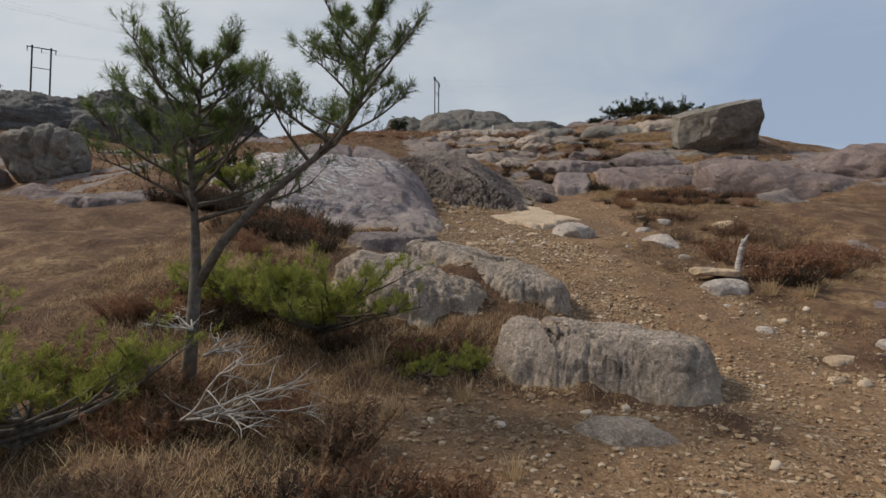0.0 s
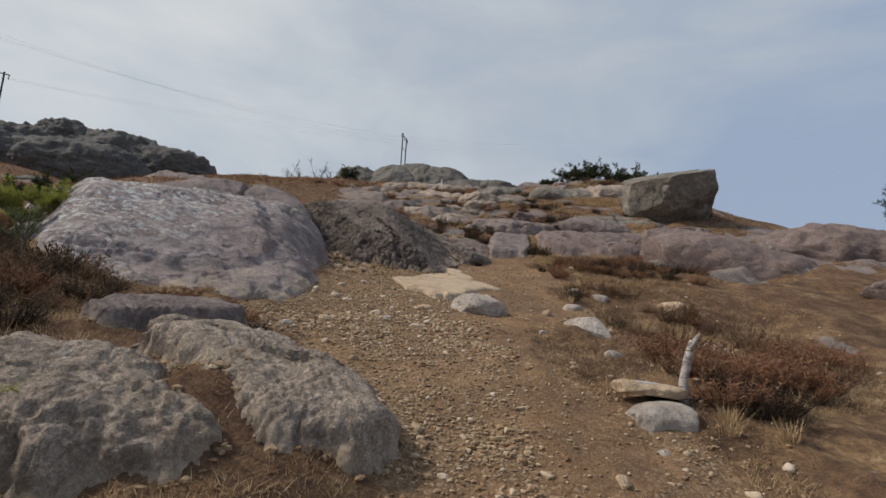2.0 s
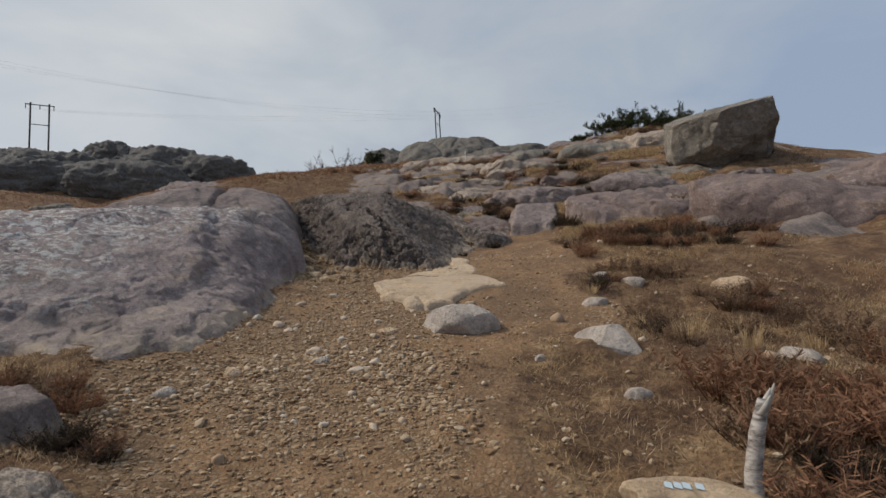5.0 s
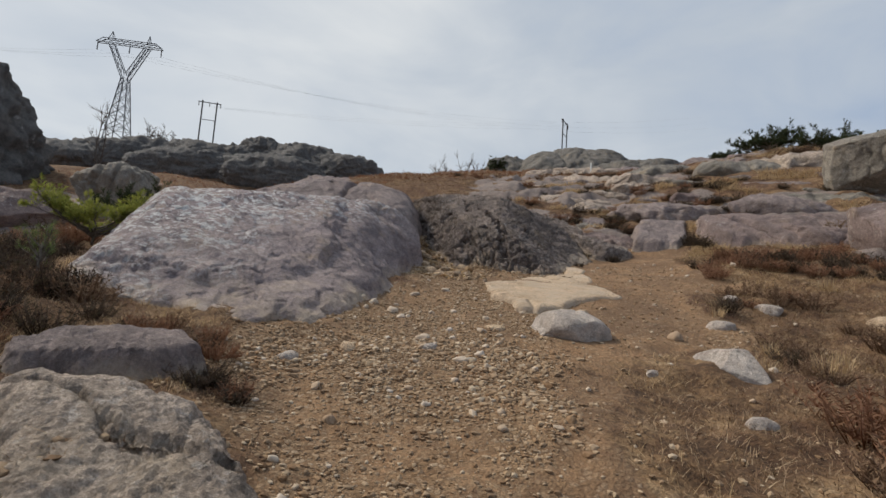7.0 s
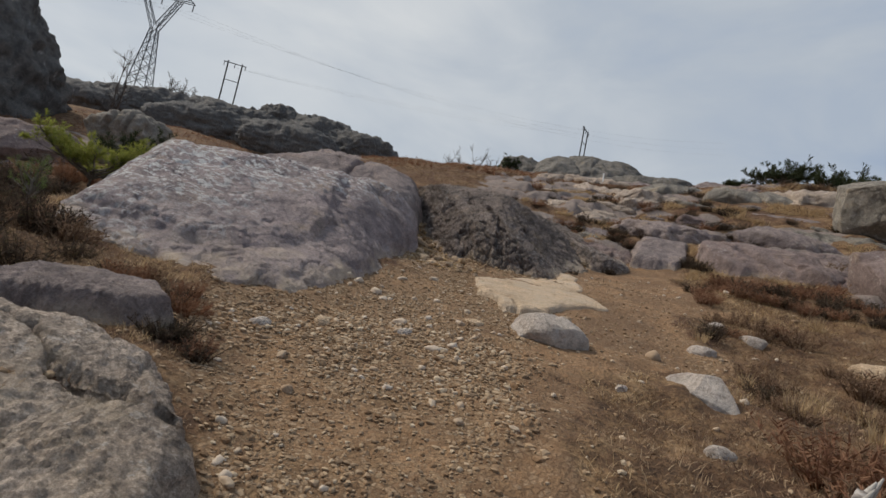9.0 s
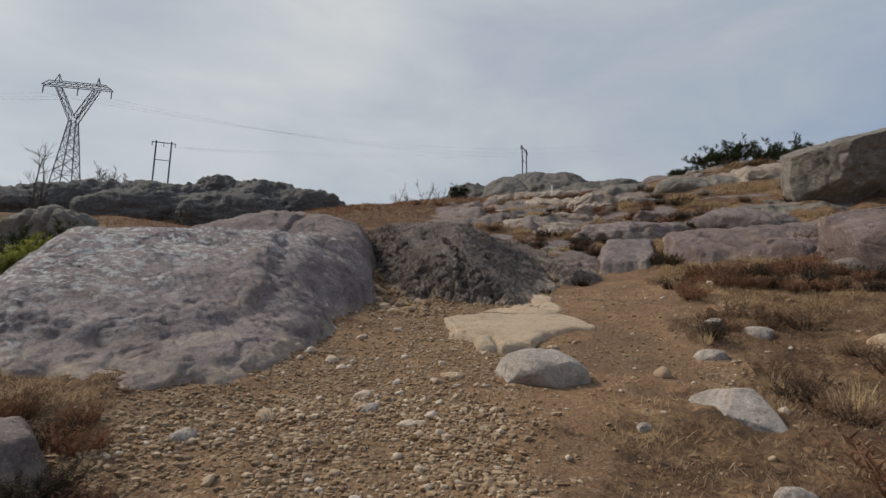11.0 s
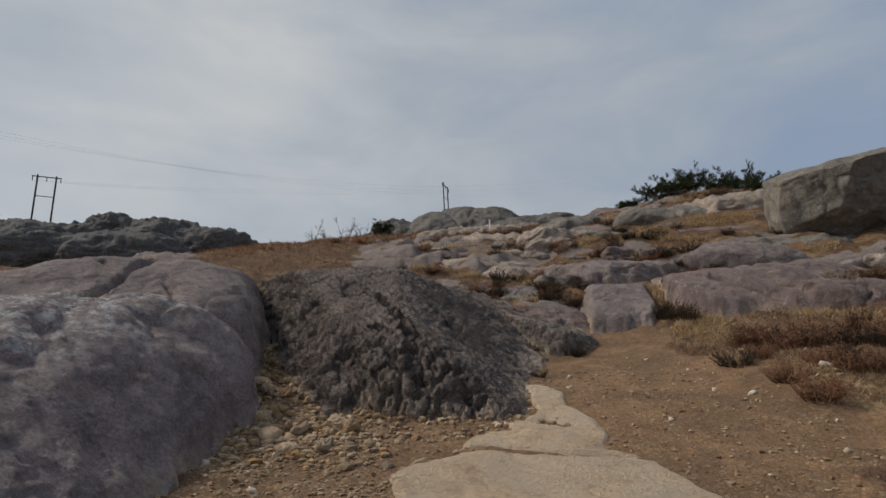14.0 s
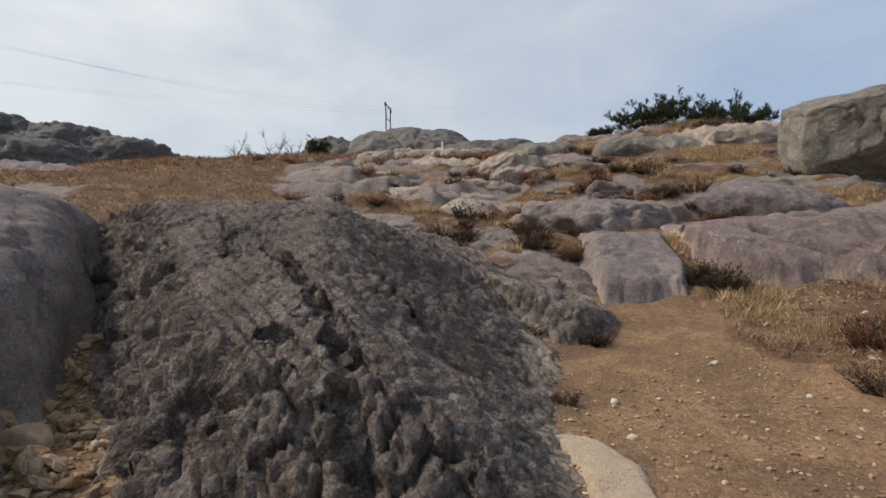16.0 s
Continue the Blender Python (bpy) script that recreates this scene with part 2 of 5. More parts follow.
M_DEADWOOD = plain_material("bleached_dead_wood", (0.30, 0.265, 0.225), (0.46, 0.42, 0.37), 26, 0.85, 0.4, False)
M_STEEL = plain_material("galvanised_steel", (0.10, 0.105, 0.11), (0.15, 0.155, 0.16), 3, 0.5, 0.05, False)
M_POLEWOOD = plain_material("tarred_pole_wood", (0.05, 0.046, 0.045), (0.085, 0.08, 0.075), 3, 0.85, 0.1, False)
M_WIRE = plain_material("weathered_cable", (0.22, 0.23, 0.25), (0.27, 0.28, 0.30), 1, 0.5, 0.0, False)
M_GLASSCAP = plain_material("brown_insulator", (0.06, 0.05, 0.045), (0.10, 0.085, 0.075), 3, 0.3, 0.0, False)
M_PAINT = plain_material("blue_trail_paint", (0.34, 0.44, 0.50), (0.50, 0.54, 0.55), 40, 0.8, 0.2, False)
M_WHITEPOST = plain_material("white_painted_wood", (0.62, 0.62, 0.60), (0.78, 0.78, 0.76), 8, 0.7, 0.1, False)


def birch_material():
    m, n, l, bsdf = node_material("birch_bark")
    tc = n.new("ShaderNodeTexCoord")
    mp = n.new("ShaderNodeMapping")
    mp.inputs["Scale"].default_value = (4, 4, 11)
    l.new(tc.outputs["Object"], mp.inputs["Vector"])
    bands = noise_tex(n, l, mp.outputs[0], 2.6, 4, 0.7, 0.4)
    col = ramp(n, l, bands, [(0.34, (0.07, 0.058, 0.05)), (0.45, (0.22, 0.185, 0.16)), (0.55, (0.38, 0.34, 0.30)), (0.75, (0.52, 0.48, 0.44))])
    l.new(col, bsdf.inputs["Base Color"])
    bsdf.inputs["Roughness"].default_value = 0.75
    bumped(n, l, bsdf, [(bands, 0.4, 0.006)])
    return m


M_BIRCH = birch_material()


def ground_material():
    m, n, l, bsdf = node_material("hillside_soil_and_turf")
    tc = n.new("ShaderNodeTexCoord")
    co = tc.outputs["Object"]
    at = n.new("ShaderNodeAttribute")
    at.attribute_name = "trodden"
    at2 = n.new("ShaderNodeAttribute")
    at2.attribute_name = "gravelly"
    broad = noise_tex(n, l, co, 0.45, 4, 0.6, 0.5)
    mid = noise_tex(n, l, co, 2.8, 6, 0.7, 0.3)
    fine = noise_tex(n, l, co, 19.0, 6, 0.75)
    tiny = noise_tex(n, l, co, 90.0, 3, 0.8)
    vor = n.new("ShaderNodeTexVoronoi")
    vor.inputs["Scale"].default_value = 42.0
    l.new(co, vor.inputs["Vector"])
    soil = ramp(n, l, mid, [(0.3, (0.21, 0.115, 0.058)), (0.5, (0.33, 0.188, 0.096)), (0.72, (0.45, 0.275, 0.148))])
    soil = mixed(n, l, ramp(n, l, noise_tex(n, l, co, 1.1, 5, 0.65, 0.6), [(0.40, grey(0.8)), (0.56, grey(0))]), soil, (0.15, 0.085, 0.05))
    soil = mixed(n, l, ramp(n, l, fine, [(0.36, grey(0.75)), (0.55, grey(0))]), soil, (0.115, 0.068, 0.04))
    sep = n.new("ShaderNodeSeparateColor")
    l.new(vor.outputs["Color"], sep.inputs[0])
    grit = mixed(n, l, ramp(n, l, sep.outputs[0], [(0.3, grey(0.0)), (1.0, grey(0.6))]), soil, (0.46, 0.335, 0.20))
    grit = mixed(n, l, ramp(n, l, sep.outputs[1], [(0.55, grey(0.0)), (1.0, grey(0.55))]), grit, (0.15, 0.095, 0.06))
    grit = mixed(n, l, ramp(n, l, vor.outputs["Distance"], [(0.0, grey(0.5)), (0.42, grey(0))]), grit, (0.42, 0.30, 0.19))
    cob = n.new("ShaderNodeTexVoronoi")
    cob.inputs["Scale"].default_value, cob.inputs["Randomness"].default_value = 23.0, 1.0
    l.new(co, cob.inputs["Vector"])
    gap = n.new("ShaderNodeTexVoronoi")
    gap.feature = "DISTANCE_TO_EDGE"
    gap.inputs["Scale"].default_value = 23.0
    l.new(co, gap.inputs["Vector"])
    sep2 = n.new("ShaderNodeSeparateColor")
    l.new(cob.outputs["Color"], sep2.inputs[0])
    chip = ramp(n, l, sep2.outputs[0], [(0.0, (0.16, 0.095, 0.05)), (0.35, (0.30, 0.19, 0.10)), (0.65, (0.42, 0.29, 0.17)), (1.0, (0.56, 0.44, 0.30))])
    chip = mixed(n, l, ramp(n, l, gap.outputs["Distance"], [(0.04, grey(0.9)), (0.16, grey(0.0))]), chip, (0.13, 0.078, 0.042))
    grit = mixed(n, l, ramp(n, l, noise_tex(n, l, co, 3.5, 4, 0.6), [(0.42, grey(0.1)), (0.6, grey(0.8))]), grit, chip)
    soil = mixed(n, l, ramp(n, l, at2.outputs["Fac"], [(0.0, grey(0.35)), (1.0, grey(1.0))]), soil, grit)
    turf = ramp(n, l, mid, [(0.32, (0.05, 0.03, 0.02)), (0.44, (0.16, 0.092, 0.05)), (0.57, (0.30, 0.185, 0.095)), (0.70, (0.48, 0.335, 0.19))])
    turf = mixed(n, l, ramp(n, l, broad, [(0.36, grey(0.65)), (0.6, grey(0))]), turf, (0.13, 0.066, 0.042))
    turf = mixed(n, l, ramp(n, l, fine, [(0.34, grey(0.75)), (0.56, grey(0))]), turf, (0.055, 0.037, 0.026))
    edge = noise_tex(n, l, co, 5.0, 5, 0.7)
    add = n.new("ShaderNodeMath")
    add.operation = "ADD"
    l.new(at.outputs["Fac"], add.inputs[0])
    l.new(edge, add.inputs[1])
    col = mixed(n, l, ramp(n, l, add.outputs[0], [(0.88, grey(0)), (1.12, grey(1))]), turf, soil)
    col = mixed(n, l, ramp(n, l, tiny, [(0.4, grey(0.45)), (0.6, grey(0))]), col, (0.07, 0.045, 0.03))
    at3 = n.new("ShaderNodeAttribute")
    at3.attribute_name = "bare"
    stone = mixed(n, l, ramp(n, l, broad, [(0.35, grey(0)), (0.65, grey(1))]), (0.255, 0.20, 0.168), (0.275, 0.21, 0.175))
    stone = mixed(n, l, ramp(n, l, mid, [(0.34, grey(0.9)), (0.58, grey(0))]), stone, (0.16, 0.135, 0.12))
    stone = mixed(n, l, ramp(n, l, fine, [(0.34, grey(0.6)), (0.54, grey(0))]), stone, (0.10, 0.085, 0.078))
    stone = mixed(n, l, ramp(n, l, fine, [(0.56, grey(0)), (0.66, grey(0.5))]), stone, (0.44, 0.395, 0.35))
    rim = n.new("ShaderNodeMath")
    rim.operation = "MULTIPLY_ADD"
    l.new(edge, rim.inputs[0])
    rim.inputs[1].default_value = 0.7
    l.new(at3.outputs["Fac"], rim.inputs[2])
    col = mixed(n, l, ramp(n, l, rim.outputs[0], [(0.80, grey(0)), (0.90, grey(1))]), col, stone)
    l.new(col, bsdf.inputs["Base Color"])
    bsdf.inputs["Roughness"].default_value = 0.95
    bsdf.inputs["Specular IOR Level"].default_value = 0.15
    bumped(n, l, bsdf, [(mid, 0.5, 0.05), (fine, 0.8, 0.025), (gap.outputs["Distance"], 0.6, 0.02), (vor.outputs["Distance"], 0.35, 0.008), (tiny, 0.5, 0.004)])
    return m


M_GROUND = ground_material()


# ---- geometry helpers ----
def hash3(ix, iy, iz, seed):
    h = (ix.astype(np.int64) * 374761393 + iy.astype(np.int64) * 668265263 + iz.astype(np.int64) * 2147483647 + seed * 1274126177) & 0xFFFFFFFF
    h = ((h ^ (h >> 13)) * 1274126177) & 0xFFFFFFFF
    return ((h ^ (h >> 16)) & 0xFFFF) / 65535.0


def value_noise(p, seed=0):
    i = np.floor(p).astype(np.int64)
    f = p - i
    f = f * f * f * (f * (f * 6 - 15) + 10)
    out = 0
    for dx in (0, 1):
        for dy in (0, 1):
            for dz in (0, 1):
                w = (f[:, 0] if dx else 1 - f[:, 0]) * (f[:, 1] if dy else 1 - f[:, 1]) * (f[:, 2] if dz else 1 - f[:, 2])
                out = out + w * hash3(i[:, 0] + dx, i[:, 1] + dy, i[:, 2] + dz, seed)
    return out * 2 - 1


def fbm(p, scale, octaves=4, seed=0, gain=0.5):
    p = np.asarray(p, float) * scale
    out, a = 0, 1.0
    for k in range(octaves):
        out = out + a * value_noise(p, seed + 17 * k)
        p, a = p * 2.03 + 11.3, a * gain
    return out


def sstep(a, b, v):
    t = np.clip((v - a) / (b - a), 0, 1)
    return t * t * (3 - 2 * t)


def mesh_from(name, verts, faces, material=None, smooth=True):
    me = bpy.data.meshes.new(name)
    me.from_pydata(np.asarray(verts).tolist(), [], [list(f) for f in faces])
    if smooth:
        me.polygons.foreach_set("use_smooth", [True] * len(me.polygons))
    if material:
        me.materials.append(material)
    me.update()
    return me


def part(name, me, parent, label=""):
    ob = new(name, me)
    ob.parent = parent
    return tagged(ob, label)


def thing(name, loc=(0, 0, 0), label="", category="", group="", kind=""):
    ob = new(name)
    ob.location = loc
    ob.empty_display_size = 0.1
    return tagged(ob, label, category, group, kind)


def cube_sphere(n):
    """Unit directions and quads of a cube blown up to a sphere, n cells along an edge."""
    grid = {}
    pts, quads = [], []
    for axis in range(3):
        for side in (0, n):
            def index(i, j):
                key = [0, 0, 0]
                key[axis], key[(axis + 1) % 3], key[(axis + 2) % 3] = side, i, j
                key = tuple(key)
                if key not in grid:
                    grid[key] = len(pts)
                    pts.append(key)
                return grid[key]
            for i in range(n):
                for j in range(n):
                    q = (index(i, j), index(i + 1, j), index(i + 1, j + 1), index(i, j + 1))
                    quads.append(q if side else q[::-1])
    p = np.tan((np.array(pts, float) / n * 2 - 1) * math.pi / 4)
    return p / np.linalg.norm(p, axis=1, keepdims=True), quads


SPHERES = {}


def frame_of(slope, yaw):
    """Axes of a surface that rises by slope (per metre in x and y), its first axis turned by yaw."""
    nz = np.array((-slope[0], -slope[1], 1.0))
    nz /= np.linalg.norm(nz)
    ax = np.array((math.cos(radians(yaw)), math.sin(radians(yaw)), 0.0))
    ax -= nz * (ax @ nz)
    ax /= np.linalg.norm(ax)
    return np.stack([ax, np.cross(nz, ax), nz], 1)


FOOTPRINTS = []


def rock_mesh(name, half, ex, ez, n, amp, rough, seed, material, cracks=(), outline=0.16, cuts=7, planes=(), edges=()):
    if n not in SPHERES:
        SPHERES[n] = cube_sphere(n)
    d, quads = SPHERES[n]
    half = np.array(half, float)
    ad = np.abs(d) + 1e-9
    r = ((ad[:, 0] ** ex + ad[:, 1] ** ex) ** (ez / ex) + ad[:, 2] ** ez) ** (-1 / ez)
    p = d * r[:, None]
    swell = 1 + outline * fbm(np.c_[d[:, :2], np.zeros(len(d))], 1.7, 3, seed)
    p = p * np.c_[swell, swell, np.ones(len(d))] * half
    rng = np.random.RandomState(seed)
    for k in range(cuts):
        c = rng.normal(size=3) * (1, 1, 0.75)
        c /= np.linalg.norm(c)
        over = (p / half) @ c - rng.uniform(0.80, 1.0)
        soft = np.where(over > 0, over, 0.0)
        p = p - soft[:, None] * 0.85 * c * half
    for *c, off in planes:
        c = np.array(c) / np.linalg.norm(c)
        over = (p / half) @ c - off
        p = p - np.where(over > 0, over, 0.0)[:, None] * 0.93 * c * half
    for ex_, ey_, off in edges:
        c = np.array((ex_, ey_, 0.0)) / math.hypot(ex_, ey_)
        over = p @ c - off + 0.10 * fbm(p, 0.9, 3, seed + 77)
        p = p - np.where(over > 0, over, 0.0)[:, None] * 0.95 * c
    nrm = d / half
    nrm /= np.linalg.norm(nrm, axis=1, keepdims=True)
    h = amp * fbm(p, 0.9, 3, seed + 5) + rough * fbm(p, 3.1, 5, seed + 9, 0.58)
    ridge = 1 - np.abs(fbm(p, 1.3, 3, seed + 31))
    h -= rough * 1.2 * sstep(0.86, 1.0, ridge)
    for cx, cy, ang, width, depth in cracks:
        a = radians(ang)
        off = (p[:, 0] - cx) * math.cos(a) + (p[:, 1] - cy) * math.sin(a) + 0.09 * fbm(p, 1.6, 3, seed + 61)
        h -= depth * np.exp(-(off / width) ** 2) * sstep(-0.3, 0.2, d[:, 2])
    p = p + nrm * h[:, None]
    return p, quads


def rock(name, top, half, slope=(0, 0), yaw=0, ex=3.0, ez=3.0, n=40, amp=0.06, rough=0.02, seed=1, material=None,
         label="", category="rock", group="", cracks=(), outline=0.16, keep_out=True, cuts=7, planes=(), edges=()):
    """A rock whose upper face is centred on top and rises by slope."""
    p, quads = rock_mesh(name, half, ex, ez, n, amp, rough, seed, material, cracks, outline, cuts, planes, edges)
    axes = frame_of(slope, yaw)
    centre = np.array(top) - axes[:, 2] * half[2]
    ob = new(name, mesh_from(name, p, quads, material))
    ob.matrix_world = Matrix.Translation(Vector(centre)) @ Matrix(axes.tolist()).to_4x4()
    if keep_out:
        FOOTPRINTS.append((centre, axes, np.array(half)))
    return tagged(ob, label, category, group)


def on_rock(x, y, margin=1.0):
    """Whether points of the plan lie within a rock's outline."""
    hit = np.zeros(len(x), bool)
    for c, ax, half in FOOTPRINTS:
        top = c + ax[:, 2] * half[2]
        dx, dy = x - top[0], y - top[1]
        u = (dx * ax[0, 0] + dy * ax[1, 0]) / (half[0] * margin)
        v = (dx * ax[0, 1] + dy * ax[1, 1]) / (half[1] * margin)
        hit |= np.abs(u) ** 3 + np.abs(v) ** 3 < 1
    for (x0, y0, x1, y1), height in BEDROCK:
        k = np.nonzero((x > x0) & (x < x1) & (y > y0) & (y < y1) & ~hit)[0]
        if len(k):
            hit[k] = height(x[k], y[k]) > ground_z(x[k], y[k]) + 0.5 * (1 - margin)
    return hit


def worley(p, scale, seed=0):
    """Distances to the nearest and the second nearest of scattered points."""
    q = p * scale
    i = np.floor(q).astype(np.int64)
    d1, d2 = np.full(len(q), 9.0), np.full(len(q), 9.0)
    for dx in (-1, 0, 1):
        for dy in (-1, 0, 1):
            for dz in (-1, 0, 1):
                c = i + (dx, dy, dz)
                s = np.stack([hash3(c[:, 0], c[:, 1], c[:, 2], seed + k) for k in (1, 2, 3)], -1)
                d = np.linalg.norm(c + s - q, axis=1)
                d2 = np.where(d < d1, d1, np.minimum(d2, d))
                d1 = np.minimum(d1, d)
    return d1, d2


def plane(x, y, px, py, pz, sx, sy):
    return pz + (x - px) * sx + (y - py) * sy


def soft_min(k, *fields):
    """The lowest of several surfaces, their creases rounded over about k metres."""
    low = fields[0]
    for f in fields[1:]:
        h = np.clip(0.5 + 0.5 * (f - low) / k, 0, 1)
        low = f * (1 - h) + low * h - k * h * (1 - h)
    return low


def to_line(x, y, line):
    d = np.full(len(x), 1e9)
    for (x0, y0), (x1, y1) in zip(line, line[1:]):
        ex, ey = x1 - x0, y1 - y0
        t = np.clip(((x - x0) * ex + (y - y0) * ey) / (ex * ex + ey * ey), 0, 1)
        d = np.minimum(d, np.hypot(x - x0 - ex * t, y - y0 - ey * t))
    return d


def inside(x, y, ring):
    """Distance to a closed outline of the plan, positive within."""
    closed = list(ring) + [ring[0]]
    within = np.zeros(len(x), bool)
    for (x0, y0), (x1, y1) in zip(closed, closed[1:]):
        if y0 != y1:
            within ^= ((y0 > y) != (y1 > y)) & (x < (x1 - x0) * (y - y0) / (y1 - y0) + x0)
    return np.where(within, 1, -1) * to_line(x, y, closed)


BEDROCK = []


def bedrock(name, top, box, ring=None, drop=0.1, width=0.15, step=0.03, amp=0.03, rough=0.012, blocks=0.0, foliate=0.0, cracks=(), wobble=0.05, seed=1, grain=0.0,
            material=None, label="", category="rock", group=""):
    """Bedrock that comes out of the ground: its upper surface is top(x, y), rounded off over width and by drop along ring."""
    def height(x, y):
        p = np.c_[x, y, 0 * x]
        z = top(x, y)
        if ring:
            d = inside(x, y, ring) + wobble * 1.3 * fbm(p, 2.2, 2, seed + 2)
            t = np.clip(1 - d / width, 0, 1)
            z = z - drop * (1 - np.sqrt(1 - t * t)) - 2.6 * np.clip(-d, 0, 2)
        for line, wide, deep in cracks:
            z = z - deep * np.exp(-((to_line(x, y, line) + 0.035 * fbm(p, 4.0, 3, seed + 7)) / wide) ** 2)
        return z
    x0, y0, x1, y1 = box
    ax, ay = np.arange(x0, x1 + step, step), np.arange(y0, y1 + step, step)
    X, Y = np.meshgrid(ax, ay)
    x, y = X.ravel(), Y.ravel()
    z, g = height(x, y), ground_z(x, y)
    z = np.maximum(z, g - 0.4)
    Z = z.reshape(X.shape)
    gy_, gx_ = np.gradient(Z, step, step)
    n = np.stack([-gx_.ravel(), -gy_.ravel(), np.ones(len(x))], -1)
    n /= np.linalg.norm(n, axis=1, keepdims=True)
    p = np.stack([x, y, z], -1)
    h = amp * fbm(p, 0.9, 3, seed + 5) + rough * fbm(p, 3.1, 6, seed + 9, 0.62)
    h -= rough * 1.3 * sstep(0.88, 1.0, 1 - np.abs(fbm(p, 1.3, 4, seed + 31)))
    steep = sstep(0.15, 0.55, 1 - n[:, 2])
    if foliate:
        layer = (p[:, 0] * 0.80 + p[:, 1] * 0.45 + p[:, 2] * 0.45) / 0.10 + 0.8 * fbm(p, 0.9, 3, seed + 3)
        saw = layer - np.floor(layer)
        h += foliate * (saw ** 2 - 0.35) * (0.4 + 0.9 * np.clip(fbm(p, 1.2, 2, seed + 4) + 0.4, 0, 1))
    if blocks:
        q = p + 0.06 * np.stack([fbm(p, 3.0, 3, seed + 20), fbm(p, 3.0, 3, seed + 21), fbm(p, 3.0, 3, seed + 22)], -1)
        for scale, share in ((4.2, 1.0), (9.5, 0.55)):
            d1, d2 = worley(q * np.array((1.0, 1.0, 0.7)), scale, seed + int(scale))
            h += blocks * share * (0.12 + 0.88 * steep) * (sstep(0.0, 0.16, d2 - d1) - 0.85 + 0.25 * (0.5 - d1))
    if grain:
        d1, d2 = worley(p + 0.02 * fbm(p, 7.0, 2, seed + 40)[:, None], 17.0, seed + 41)
        h += grain * (sstep(0.0, 0.35, d2 - d1) - 0.7 - 0.5 * d1) * (0.6 + 0.6 * fbm(p, 1.5, 2, seed + 42))
    p = p + n * h[:, None]
    keep = (z > g - 0.3).reshape(X.shape)
    cell = keep[:-1, :-1] & keep[:-1, 1:] & keep[1:, 1:] & keep[1:, :-1]
    ids = np.arange(len(x)).reshape(X.shape)
    quads = np.stack([ids[:-1, :-1], ids[:-1, 1:], ids[1:, 1:], ids[1:, :-1]], -1)[cell]
    used, flat = np.unique(quads, return_inverse=True)
    quads, m = flat.reshape(-1, 4), len(used)
    edges = np.concatenate([quads[:, [k, (k + 1) % 4]] for k in range(4)])
    key = np.sort(edges, 1) @ np.array((m, 1))
    _, first, count = np.unique(key, return_index=True, return_counts=True)
    rim = edges[first[count == 1]]
    v = p[used]
    centre = np.array(((x0 + x1) / 2, (y0 + y1) / 2, v[:, 2].min()))
    low = v - (0, 0, 0.15)
    walls = np.stack([rim[:, 1], rim[:, 0], rim[:, 0] + m, rim[:, 1] + m], -1)
    me = mesh_from(name, np.r_[v, low] - centre, np.r_[quads, walls, quads[:, ::-1] + m].tolist(), material)
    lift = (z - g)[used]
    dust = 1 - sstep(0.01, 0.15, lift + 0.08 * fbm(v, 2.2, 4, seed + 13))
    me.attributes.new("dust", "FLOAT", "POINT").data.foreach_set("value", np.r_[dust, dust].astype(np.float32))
    ob = new(name, me)
    ob.location = centre
    BEDROCK.append((box, height))
    return tagged(ob, label, category, group)


def tube(points, radii, sides=6):
    """Vertices and faces of a tapered tube along points."""
    pts = [Vector(p) for p in points]
    verts, faces = [], []
    for i, p in enumerate(pts):
        d = (pts[min(i + 1, len(pts) - 1)] - pts[max(i - 1, 0)]).normalized()
        u = d.orthogonal().normalized() if i == 0 else (u - d * u.dot(d)).normalized()
        v = d.cross(u)
        for k in range(sides):
            a = 2 * math.pi * k / sides
            verts.append(p + (u * math.cos(a) + v * math.sin(a)) * radii[i])
    for i in range(len(pts) - 1):
        for k in range(sides):
            a, b = i * sides + k, i * sides + (k + 1) % sides
            faces.append((a, b, b + sides, a + sides))
    faces.append(tuple(range(sides))[::-1])
    faces.append(tuple(range((len(pts) - 1) * sides, len(pts) * sides)))
    return verts, faces


class Soup:
    """Gathers pieces of one mesh."""

    def __init__(self):
        self.v, self.f = [], []

    def add(self, verts, faces):
        k = len(self.v)
        self.v.extend([tuple(p) for p in verts])
        self.f.extend([tuple(i + k for i in f) for f in faces])

    def mesh(self, name, material, smooth=True):
        return mesh_from(name, self.v, self.f, material, smooth)


# ---- ground ----
PROFILE_Y = [-400, -60, -20, -6, 0, 2, 4, 5.4, 6.5, 7.5, 10, 11.2, 12.5, 14, 16, 17.6, 19, 21, 23, 26, 33, 41, 47, 56, 75, 110, 200, 400, 1500]
PROFILE_Z = [-60, -14, -4.6, -1.4, -0.06, 0.3, 0.6, 0.9, 1.22, 1.58, 2.26, 2.51, 2.86, 3.2, 3.56, 3.9, 4.6, 5.5, 6.35, 7.7, 9.9, 11.9, 12.6, 12.4, 9, 8, 4, -10, -40]
